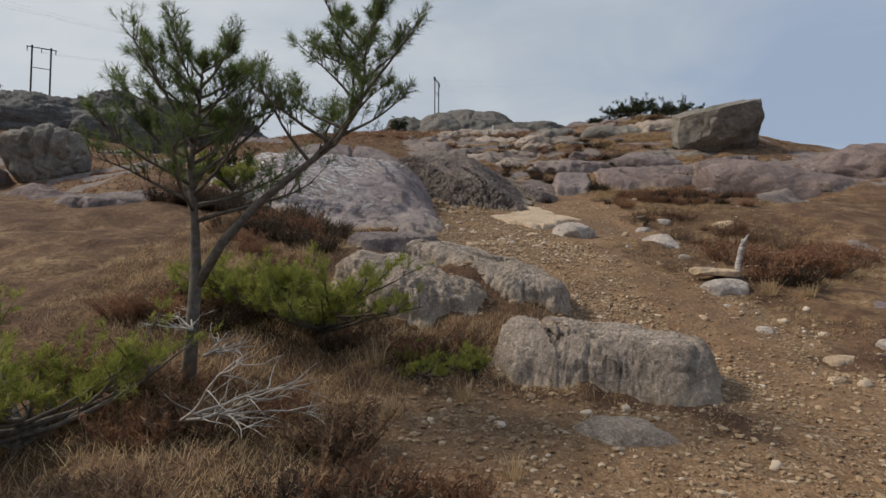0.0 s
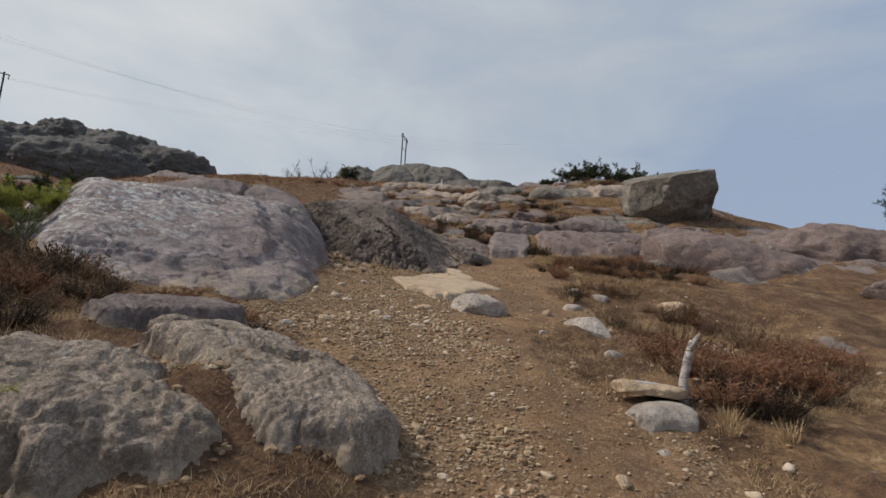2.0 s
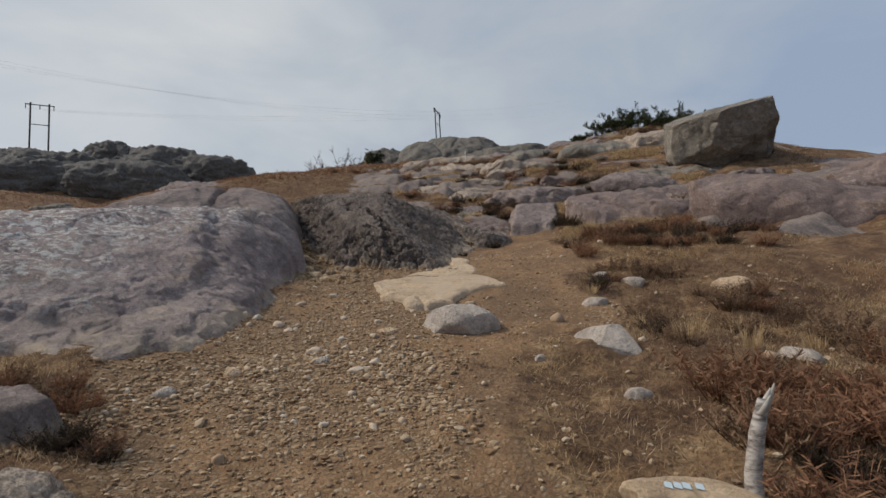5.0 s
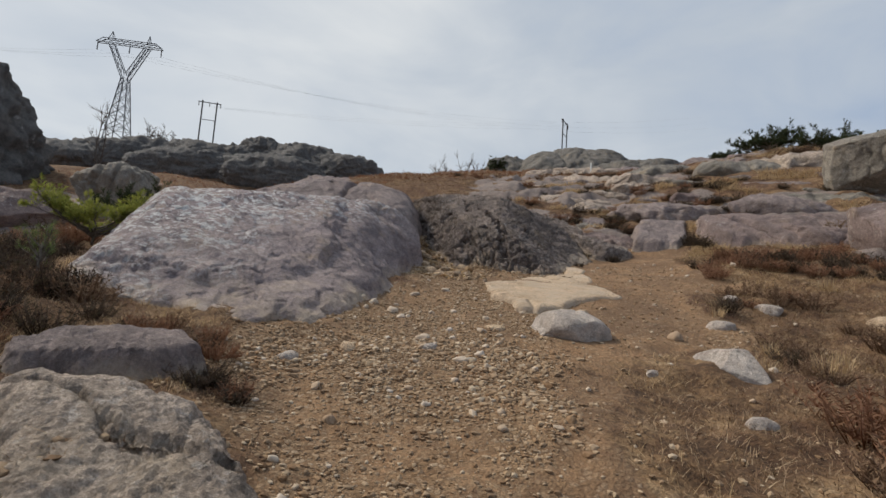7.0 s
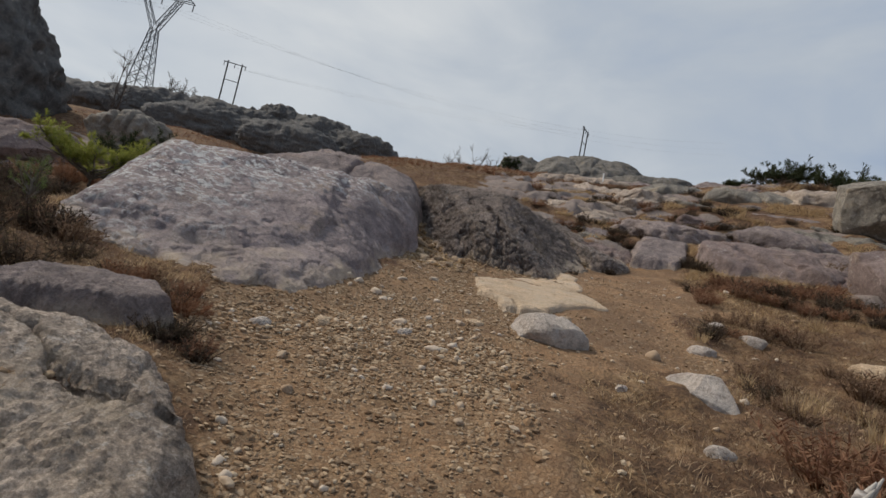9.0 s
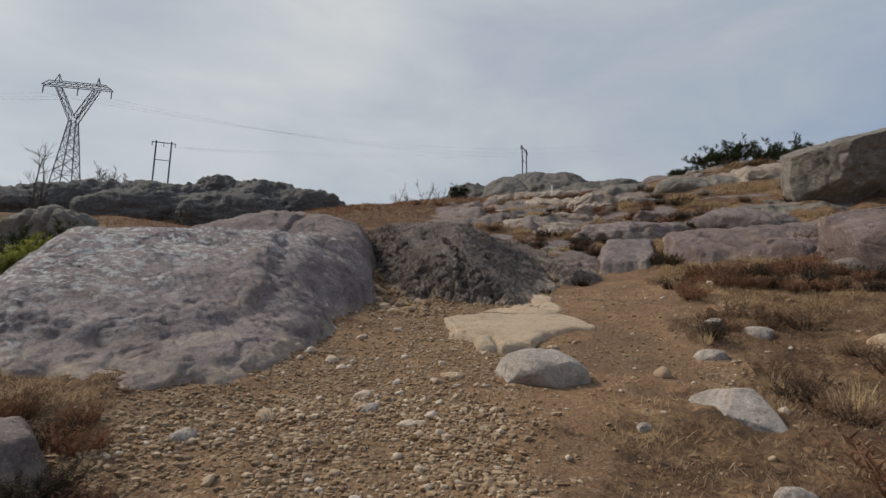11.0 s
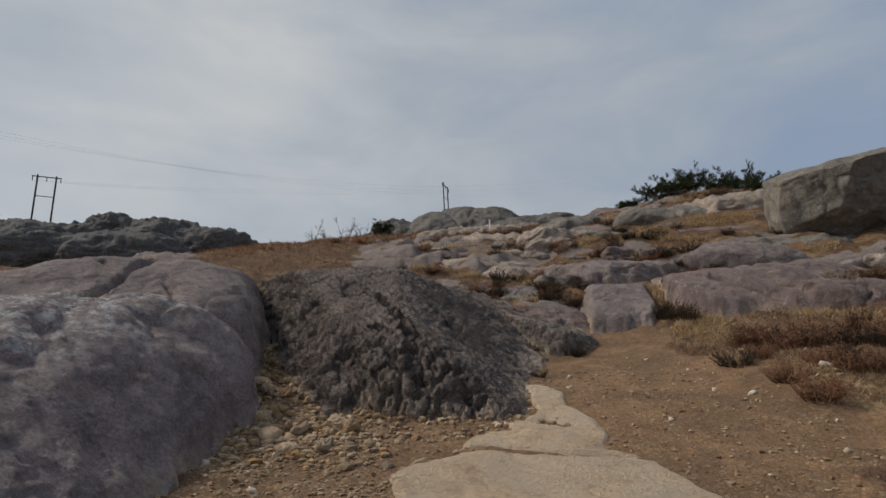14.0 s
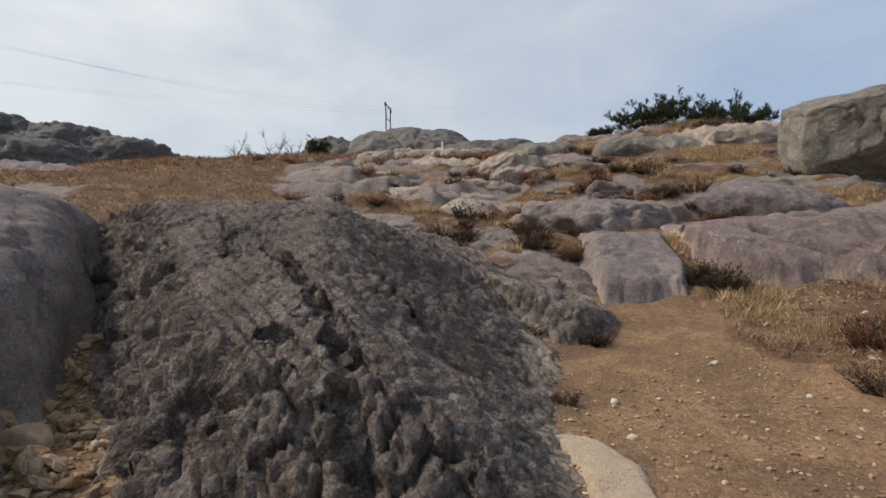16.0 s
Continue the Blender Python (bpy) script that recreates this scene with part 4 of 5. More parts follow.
rock("cliff", (-34.6, 31.0, 13.0), (2.8, 3.6, 7.0), (-0.2, 0.0), -10, 2.6, 2.8, 40, 0.4, 0.08, 72, M_DARKROCK, "dark rock buttress falling to the heather", "cliff")


# ---- far rock ridge on the left ----
ridge_rng = random.Random(4)
for x, y, top, w in ((-40.5, 106, 29.6, 5.0), (-47, 105, 33.0, 6.0), (-54, 104, 35.2, 5.5), (-60, 104, 34.2, 4.5), (-65, 104, 37.0, 3.4), (-71, 103, 34.8, 5.0), (-78, 101, 35.0, 6.0),
                     (-86, 98, 34.6, 6.5), (-94, 94, 33.2, 7.0), (-104, 90, 31.2, 8.0), (-57, 98, 31.0, 7.0), (-74, 97, 32.0, 7.0)):
    rock("rock", (x, y, top), (w * 1.9, w * 1.1, 5.0), (ridge_rng.uniform(-0.1, 0.1), 0.05), ridge_rng.uniform(-25, 25), 2.4, 2.3, 36, 0.45, 0.14, 80 + int(-x), M_DARKROCK,
         "dark rounded rock knob on the far ridge", "rock", "far ridge rocks")

# ledges of bedrock all over the upper slope
ledge_rng = np.random.RandomState(12)


def ledges(n, box, size, mats, seed, label):
    made = 0
    for _ in range(n * 6):
        x, y = ledge_rng.uniform(box[0], box[2]), ledge_rng.uniform(box[1], box[3])
        if made >= n:
            break
        if on_rock(np.array([x]), np.array([y]), 1.05)[0] or trodden(np.array([x]), np.array([y]))[0][0] > 0.1:
            continue
        s = size * ledge_rng.uniform(0.55, 1.5)
        made += 1
        rock("rock_outcrop", (x, y, gz(x, y) + 0.17 * s), (s * ledge_rng.uniform(1.0, 2.1), s * ledge_rng.uniform(0.55, 0.95), 0.5 * s),
             (ledge_rng.uniform(-0.15, 0.05), ledge_rng.uniform(0.2, 0.42)), ledge_rng.uniform(-25, 15), 4.2, 4.6, 26, 0.07 * s, 0.07 * s, seed + made,
             mats[ledge_rng.randint(len(mats))], label, "rock", "hillside ledges", outline=0.28, cuts=15)


ledges(12, (2.0, 18.8, 12.5, 27), 0.75, (M_SLAB, M_PINK, M_WEATHER, M_BOULDER), 300, "low granite ledge in dry grass on the upper slope")
ledges(20, (0.5, 18.6, 11.5, 30), 0.36, (M_SLAB, M_PINK, M_FLUTED, M_BOULDER), 900, "small broken granite ledge in brown heath")
ledges(10, (-3.0, 25, 13, 38), 1.1, (M_BOULDER, M_WEATHER, M_SLAB), 400, "grey granite ledge below the ridge")
ledges(9, (7.5, 9.5, 17, 22), 0.9, (M_PINK, M_SLAB, M_PINK), 500, "pink granite ledge among heather")
ledges(8, (-26, 14, -5.5, 36), 1.2, (M_BOULDER, M_SLAB, M_PINK), 600, "low granite hump in the red heath")
ledges(6, (-8.5, 6.5, -4.6, 12.5), 0.42, (M_SLAB, M_PINK), 700, "low purple-grey rock in dark heather")

# ---- boulder and loose stones ----
rock("boulder", (11.85, 21.9, 8.95), (1.75, 1.4, 1.3), (0.0, 0.0), 10, 3.4, 3.4, 64, 0.08, 0.03, 5, M_BOULDER,
     "huge angular grey-olive granite boulder perched on bedrock", "boulder", cuts=0, outline=0.08,
     planes=((-0.42, -0.25, 1, 0.62), (-1, -0.55, -0.25, 0.72), (-0.2, -1, -0.45, 0.62), (1, -0.35, 0.15, 0.78), (0.35, -0.8, -0.9, 0.6), (0.5, 0.1, 1, 0.92), (-0.55, -0.5, -0.8, 0.75)))
rock("stone", (2.6, 10.2, 2.47), (0.40, 0.26, 0.25), (0.03, 0.1), 10, 3.0, 2.6, 28, 0.03, 0.01, 6, M_STONE, "pale grey rounded stone lying on the trail", "stone")
rock("stone", (3.95, 9.5, 2.25), (0.42, 0.34, 0.34), (0.06, 0.16), -14, 2.6, 2.4, 36, 0.04, 0.014, 7, M_STONE, "pale angular stone beside dry grass", "stone", cuts=0,
     planes=((-0.5, -0.3, 0.9, 0.74), (0.5, -0.5, 0.8, 0.74), (0.2, -1, 0.05, 0.72), (0.9, 0.1, 0.4, 0.8)))
rock("stone", (3.66, 6.83, 1.42), (0.30, 0.2, 0.17), (0.02, 0.05), 8, 2.5, 2.5, 28, 0.03, 0.012, 8, M_STONE, "smooth grey stone under a flat stone", "stone")
cap = rock("flat_stone", (3.68, 7.0, 1.58), (0.29, 0.15, 0.06), (-0.05, 0.1), -6, 3, 3.5, 24, 0.012, 0.008, 9, M_PALE, "flat pinkish stone with a faded blue paint mark", "stone")
rock("stone", (3.5, 6.42, 1.12), (0.085, 0.06, 0.06), (0, 0), 30, 2.5, 2.4, 12, 0.01, 0.006, 10, M_STONE, "small white stone on the soil", "stone")
rock("stone", (3.95, 5.1, 0.84), (0.2, 0.15, 0.15), (0, 0.1), -30, 2.5, 2.4, 20, 0.03, 0.01, 13, M_PINK, "pinkish stone at the trail's edge", "stone", cuts=11)
rock("flat_stone", (3.72, 4.9, 0.74), (0.2, 0.09, 0.05), (0, 0.1), 20, 3, 3, 14, 0.01, 0.006, 14, M_PALE, "flat pale stone in the gravel", "stone")
bedrock("bare_rock", lambda x, y: plane(x, y, 2.25, 11.6, 2.632, -0.01, 0.224), (0.8, 10.3, 3.7, 15.6),
        [(1.3, 12.75), (1.7, 13.25), (2.2, 13.6), (2.48, 14.2), (2.52, 15.1), (2.72, 14.9), (2.75, 14.3), (2.9, 13.3), (3.08, 12.7), (3.16, 12.15), (2.72, 11.6), (2.5, 11.2), (2.2, 10.92), (1.98, 11.12), (1.85, 11.45), (1.6, 11.65)],
        0.05, 0.10, 0.02, 0.025, 0.008, 0.004, 0.004, [([(1.3, 12.9), (1.9, 13.2), (2.5, 13.0), (3.1, 12.9)], 0.03, 0.05), ([(1.7, 11.7), (2.05, 11.5), (2.2, 10.9)], 0.025, 0.05), ([(2.1, 13.9), (2.7, 13.7)], 0.06, 0.06)], 0.12, 15, 0.0,
        M_PALE, "flat pale tan bedrock worn bare in the trail")

for k, (x, y, r) in enumerate(((1.81, 10.06, 0.09), (4.73, 12.34, 0.12), (1.3, 9.3, 0.07), (0.55, 9.05, 0.09), (5.1, 12.0, 0.13), (4.35, 11.2, 0.12), (2.75, 11.3, 0.06), (0.2, 8.6, 0.09), (5.6, 9.2, 0.15), (6.3, 11.6, 0.2),
                               (3.9, 8.4, 0.08), (3.3, 9.2, 0.06), (3.0, 6.0, 0.07), (3.45, 5.6, 0.08), (4.3, 5.0, 0.09), (3.3, 4.4, 0.07), (-0.15, 14.0, 0.14), (-0.4, 14.5, 0.12), (0.1, 13.6, 0.11), (-0.55, 15.0, 0.13), (0.35, 13.35, 0.09))):
    rock("stone", (x, y, gz(x, y) + r * 0.6), (r * 1.3, r * 0.85, r * 0.7), (0, 0.1), 37 * k, 2.6, 2.5, 12, r * 0.12, r * 0.06, 820 + k, M_PALE if k % 3 == 0 or k > 15 else M_STONE,
         "pale angular stone lying on the hillside", "stone", "scattered stones", cuts=10, keep_out=False)

CHUNKS = []
for k in range(4):
    p, q = rock_mesh("broken_stone", (1, 0.6, 0.5), 4.0, 4.0, 8, 0.16, 0.08, 240 + k, M_GULLY, cuts=16)
    CHUNKS.append(mesh_from("broken_stone", p, q, M_GULLY, False))
chunk_rng = np.random.RandomState(17)
for k in range(46):
    t = chunk_rng.rand()
    x, y = 0.55 - 1.55 * t + chunk_rng.normal() * 0.2, 13.1 + 3.0 * t + chunk_rng.normal() * 0.2
    r = 0.04 + 0.09 * chunk_rng.rand() ** 2
    ob = new("broken_stone", CHUNKS[k % 4])
    ob.matrix_world = pose(x, y, gz(x, y) + 0.3 * r, chunk_rng.uniform(-35, 35), chunk_rng.uniform(-35, 35), chunk_rng.uniform(0, 360)) @ Matrix.Diagonal((r, r, r, 1))
    tagged(ob, "angular ochre stone fallen into the gully", "stone", "gully stones")

soup = Soup()
mark_rng = random.Random(9)
for k in range(4):
    x0 = -0.13 + 0.045 * k + 0.02 * mark_rng.random()
    soup.add([(x0, -0.03, 0), (x0 + 0.035, -0.05, 0), (x0 + 0.045, 0.02, 0), (x0 + 0.012, 0.035, 0)], [(0, 1, 2, 3)])
mark = part("paint_mark", soup.mesh("paint_mark", M_PAINT), cap, "faded blue paint strokes")
mark.location = (-0.03, -0.02, 0.062)

# birch stump beside the stones
stump = thing("birch_stump", (3.97, 7.0, gz(3.97, 7.0) - 0.03), "broken white birch stem standing in heather", "tree stump")
v, f = tube([(0, 0, -0.15), (-0.01, 0, 0.05), (0.0, 0.012, 0.2), (0.035, 0, 0.40), (0.085, 0.01, 0.55)], [0.055, 0.046, 0.04, 0.037, 0.026], 12)
part("trunk", mesh_from("trunk", v, f, M_BIRCH), stump, "peeling white birch bark")
soup = Soup()
for k, (dx, dy, h, r) in enumerate(((0.07, 0.0, 0.08, 0.024), (0.10, 0.015, 0.10, 0.016), (0.06, -0.015, 0.05, 0.018))):
    v, f = tube([(dx - 0.01, dy, 0.48), (dx + 0.02, dy, 0.50 + h * 0.5), (dx + 0.05, dy, 0.52 + h)], [r, r * 0.8, 0.004], 6)
    soup.add(v, f)
part("splinter", soup.mesh("splinter", M_DEADWOOD), stump, "torn splintered top")

# many small stones, each lying on the ground
STONES = []
for k in range(7):
    p, q = rock_mesh("stone", (1, 0.75, 0.55), 2.6, 2.6, 4, 0.25, 0.1, 200 + k, M_STONE, cuts=9)
    STONES.append(mesh_from("loose_stone", p, q, M_LOOSE))


def spots(rng, n, box, want, free=False):
    """n random places of the plan in box where want(x, y) holds and no rock stands."""
    xs, ys = np.empty(0), np.empty(0)
    for _ in range(60):
        x, y = rng.uniform(box[0], box[2], n * 3), rng.uniform(box[1], box[3], n * 3)
        ok = want(x, y) if free else want(x, y) & ~on_rock(x, y, 0.93)
        xs, ys = np.r_[xs, x[ok]], np.r_[ys, y[ok]]
        if len(xs) >= n:
            break
    return xs[:n], ys[:n]


def on_way(x, y):
    way, stony = trodden(x, y)
    return way * (0.06 + 0.94 * stony ** 1.6) > np.random.rand(len(x))


def off_way(x, y):
    return (terraces(x, y)[1] < 0.4) & (trodden(x, y)[0] < 0.4 * np.random.rand(len(x)))


rng = np.random.RandomState(5)
sx, sy = spots(rng, 190, (-0.8, 3.0, 5.0, 17.5), on_way)
tx, ty = spots(rng, 70, (1.5, 3.5, 7.5, 17.5), off_way)
for x, y, z in zip(np.r_[sx, tx], np.r_[sy, ty], ground_z(np.r_[sx, tx], np.r_[sy, ty])):
    s = min(0.10, 0.022 * (1 + rng.exponential(0.55)))
    ob = new("loose_stone", STONES[rng.randint(len(STONES))])
    ob.matrix_world = pose(x, y, z + 0.1 * s, rng.uniform(-25, 25), rng.uniform(-25, 25), rng.uniform(0, 360)) @ Matrix.Diagonal((s, s, s, 1))
    tagged(ob, "small angular stone lying loose on the hillside", "stone", "loose stones")

# gravel: past counting
ICO = bmesh.new()
bmesh.ops.create_icosphere(ICO, subdivisions=1, radius=1)
ico_v = np.array([v.co for v in ICO.verts])
ico_f = np.array([[v.index for v in f.verts] for f in ICO.faces])
ICO.free()


def scatter_pebbles(name, n, box, want, lo, hi, label, seed, free=False, material=M_PEBBLE):
    r = np.random.RandomState(seed)
    x, y = spots(r, n, box, want, free)
    z = ground_z(x, y)
    n = len(x)
    size = lo + (hi - lo) * r.rand(n) ** 3.2
    shape = ico_v[None] * r.uniform(0.6, 1.15, (n, len(ico_v), 1)) * np.stack([r.uniform(0.8, 1.4, n), r.uniform(0.6, 1.0, n), r.uniform(0.45, 0.8, n)], -1)[:, None]
    a = r.uniform(0, 6.283, n)
    c, s = np.cos(a)[:, None], np.sin(a)[:, None]
    p = np.stack([shape[..., 0] * c - shape[..., 1] * s, shape[..., 0] * s + shape[..., 1] * c, shape[..., 2]], -1) * size[:, None, None]
    p += np.stack([x, y, z + size * 0.12], -1)[:, None]
    f = (ico_f[None] + (np.arange(n) * len(ico_v))[:, None, None]).reshape(-1, 3)
    me = mesh_from(name, p.reshape(-1, 3), f, material, False)
    return tagged(new(name, me), label, "gravel", "", "stuff")


scatter_pebbles("gravel", 32000, (-1.2, 2.5, 4.8, 16.5), on_way, 0.005, 0.028, "loose tan gravel strewn along the trail", 31)
scatter_pebbles("gravel", 3200, (-0.2, 4.0, 2.8, 9.5), lambda x, y: on_way(x, y) & (fbm(np.c_[x, y, 0 * x], 1.3, 3, 75) > -0.05), 0.012, 0.045, "coarse pale gravel in the middle of the trail", 32)
scatter_pebbles("gravel", 4200, (1.5, 2.5, 8.5, 18), off_way, 0.004, 0.034, "scattered chips of stone in the turf", 33)
scatter_pebbles("gravel", 1100, (-1.6, 12.5, 2.6, 17.5), lambda x, y: (along(x, y, GULLY)[0] > -0.05) & (y > 12.9), 0.016, 0.075, "broken ochre stones in the gully", 34, True, M_OCHRE)


scatter_pebbles("gravel", 2600, (-0.6, 13.0, 2.8, 15.2), lambda x, y: (np.abs(y - (13.75 + 0.3 * np.clip(x - 0.8, 0, 3))) < 0.6), 0.006, 0.05, "broken dark rubble at the foot of the outcrop", 35, True)
scatter_pebbles("gravel", 500, (-1.2, 4.2, 1.8, 8.6), lambda x, y: on_rock(x, y, 1.14) & ~on_rock(x, y, 0.97), 0.012, 0.05, "loose chips round the slab", 36, True)
scatter_pebbles("gravel", 1200, (-0.6, 2.2, 4.2, 5.0), lambda x, y: trodden(x, y)[0] > 0.2, 0.008, 0.036, "loose tan gravel round the first outcrop", 37)


# ---- plants ----
def blades(n, rng, spread, height, width, lean, bend=0.5, two=True):
    """Vertices and faces of n thin blades that start within spread of the origin."""
    verts, faces = [], []
    for _ in range(n):
        a, r = rng.uniform(0, 6.283), spread * math.sqrt(rng.random())
        base = Vector((r * math.cos(a), r * math.sin(a), -0.01))
        out = a + rng.uniform(-1.3, 1.3)
        h, k = height * rng.uniform(0.45, 1.1), lean * rng.uniform(0.2, 1.2)
        tip = base + Vector((math.cos(out) * h * k, math.sin(out) * h * k, h))
        mid = base.lerp(tip, 0.5) + Vector((0, 0, h * 0.12 * bend))
        side = Vector((-math.sin(out), math.cos(out), rng.uniform(-0.3, 0.3))) * width * 0.5
        i = len(verts)
        verts += [base - side, base + side, mid + side * 0.7, mid - side * 0.7, tip]
        faces += [(i, i + 1, i + 2, i + 3), (i + 3, i + 2, i + 4)]
    return verts, faces


def heather_mesh(name, material, seed, n=46, radius=0.2, height=0.3):
    """A shrub of forking twigs set with short sprigs."""
    r = random.Random(seed)
    soup = Soup()
    for _ in range(n):
        a, q = r.uniform(0, 6.283), radius * 0.55 * math.sqrt(r.random())
        p = Vector((q * math.cos(a), q * math.sin(a), -0.02))
        out = Vector((math.cos(a) * (0.3 + 2.2 * q / radius) * 0.45 + r.uniform(-0.25, 0.25), math.sin(a) * (0.3 + 2.2 * q / radius) * 0.45 + r.uniform(-0.25, 0.25), 1)).normalized()
        h = height * r.uniform(0.5, 1.1)
        m, t = p + out * h * 0.5 + Vector((r.uniform(-0.02, 0.02), r.uniform(-0.02, 0.02), 0)), p + out * h
        v, f = tube([p, m, t], [0.004, 0.003, 0.0012], 3)
        soup.add(v, f)
        for _ in range(15):
            k = r.uniform(0.2, 1.0)
            b = p.lerp(t, k)
            d = Vector((r.uniform(-1, 1), r.uniform(-1, 1), r.uniform(0.1, 1.1))).normalized()
            w = d.orthogonal().normalized() * 0.0042
            L = r.uniform(0.025, 0.065) * height / 0.3
            soup.add([b - w, b + w, b + d * L * 0.6 + w * 0.8, b + d * L], [(0, 1, 2), (0, 2, 3)])
    return soup.mesh(name, material)


HEATHERS = [heather_mesh("heather_shrub", mat, 40 + k, 44 + 6 * (k % 3), 0.2, 0.27) for k, mat in
            enumerate((M_HEATHER, M_HEATHER, M_HEATHER_RED, M_HEATHER_RED, M_HEATHER_DARK, M_HEATHER_DARK))]
HEATHER_LABEL = ("dry brown heather shrub on the turf", "dry brown heather shrub on the turf", "reddish-brown dry heather shrub", "reddish-brown dry heather shrub",
                 "dark leafless heather shrub on the turf", "dark leafless heather shrub on the turf")
rng = np.random.RandomState(8)


FAR_SHRUBS = [Soup() for _ in HEATHERS]


def heather(x, y, kind, size, sink=0.02):
    place = pose(x, y, gz(x, y) - sink, rng.uniform(-8, 8), rng.uniform(-8, 8), rng.uniform(0, 360)) @ Matrix.Diagonal((size * rng.uniform(0.9, 1.4), size * rng.uniform(0.9, 1.4), size * (0.7 if y > 18.5 else 1), 1))
    if y > 18.0:
        me = HEATHERS[kind]
        FAR_SHRUBS[kind].add([place @ v.co for v in me.vertices], [tuple(f.vertices) for f in me.polygons])
        return None
    ob = new("heather_shrub", HEATHERS[kind])
    ob.matrix_world = place
    return tagged(ob, HEATHER_LABEL[kind], "shrub", "heather shrubs")


# beds of heather: middle, spread, how many, kinds, size
BEDS = [((-0.5, 2.1), (0.55, 0.3), 12, (1, 3, 0, 4), 0.9), ((-1.2, 2.3), (0.5, 0.4), 10, (3, 0, 4, 1), 0.9), ((-0.2, 2.9), (0.5, 0.4), 9, (4, 3, 0), 0.8), ((-1.3, 3.4), (0.8, 0.6), 16, (1, 4, 3, 0), 1.0), ((-1.9, 5.2), (0.8, 0.9), 18, (0, 2, 4, 1), 1.1), ((-0.5, 4.7), (0.5, 0.35), 8, (0, 4, 2), 0.9),
        ((-2.2, 7.4), (0.7, 0.8), 16, (0, 4, 5, 2), 1.0), ((-2.6, 8.5), (0.6, 0.4), 12, (4, 5, 0), 1.1), ((-4.0, 9.4), (0.9, 0.6), 18, (4, 5, 0), 1.2), ((-5.2, 11.0), (0.9, 0.8), 8, (4, 2), 1.2), ((-0.6, 8.15), (0.9, 0.16), 12, (4, 2, 0), 0.75), ((0.22, 7.7), (0.2, 0.25), 5, (2, 4), 0.8),
        ((5.2, 7.9), (0.8, 0.7), 22, (2, 3, 2, 0), 1.25), ((4.75, 7.0), (0.4, 0.35), 10, (4, 5, 2), 1.0), ((6.6, 9.2), (1.1, 1.0), 16, (2, 3, 0), 1.1), ((4.62, 9.95), (0.25, 0.3), 5, (4, 0), 0.8),
        ((5.0, 12.4), (0.6, 0.6), 9, (0, 4, 2), 0.9), ((6.4, 15.6), (1.3, 0.8), 34, (2, 3, 4, 5), 1.1), ((7.4, 14.0), (1.5, 0.9), 22, (2, 5, 4), 1.0), ((5.4, 14.2), (0.7, 0.6), 12, (2, 4), 0.8), ((5.9, 10.9), (0.9, 0.6), 10, (2, 0), 1.0),
        ((3.3, 21.0), (1.6, 1.2), 22, (2, 5, 4), 1.2), ((6.5, 22.0), (2.4, 1.4), 26, (2, 5, 4), 1.3), ((5.0, 25.5), (3.4, 2.0), 34, (2, 4, 5), 1.2), ((10.5, 26.5), (2.0, 1.2), 10, (0, 4), 1.3), ((1.0, 30.0), (4.0, 2.5), 16, (2, 4, 0), 1.5), ((-2.0, 21.0), (1.6, 1.3), 14, (2, 0, 4), 1.2), ((9.5, 18.3), (1.6, 0.6), 8, (2, 0), 1.3), ((-3.0, 18.6), (1.2, 0.7), 10, (2, 3, 0), 1.3), ((5.6, 5.2), (0.6, 0.4), 6, (4, 0), 0.9), ((3.4, 17.25), (0.5, 0.12), 5, (4, 5), 0.7), ((2.35, 15.6), (0.5, 0.4), 6, (4, 2), 0.7), ((0.05, 4.62), (0.5, 0.14), 8, (1, 0, 4), 0.8),
        ((6.5, 23.7), (1.6, 0.5), 16, (5, 4, 5, 2), 1.1),
        ((3.3, 24.5), (0.7, 0.4), 8, (5, 4, 5, 2), 1.1),
        ((3.4, 20.5), (1.2, 0.4), 14, (5, 4, 5, 2), 1.1),
        ((4.0, 19.3), (0.4, 0.3), 6, (5, 4, 5, 2), 1.1),
        ((10.9, 22.3), (1.5, 0.6), 14, (5, 4, 5, 2), 1.1),
        ((6.2, 18.5), (1.2, 0.3), 8, (5, 4, 5, 2), 1.1),
        ((0.7, 23.3), (1.2, 0.5), 8, (5, 4, 5, 2), 1.1)]
for (cx, cy), (wx, wy), n, kinds, size in BEDS:
    made = 0
    while made < n:
        x, y = cx + rng.normal() * wx * 0.55, cy + rng.normal() * wy * 0.55
        if on_rock(np.array([x]), np.array([y]), 0.85)[0] or (trodden(np.array([x]), np.array([y]))[0][0] > 0.75):
            made += 0.25
            continue
        heather(x, y, kinds[rng.randint(len(kinds))], size * rng.uniform(0.65, 1.2))
        made += 1


for soup, label, me in zip(FAR_SHRUBS, HEATHER_LABEL, HEATHERS):
    if soup.v:
        tagged(new("heath_shrubs", soup.mesh("heath_shrubs", me.materials[0])), label.replace("shrub", "scrub") + " high on the slope", "heather", "", "stuff")


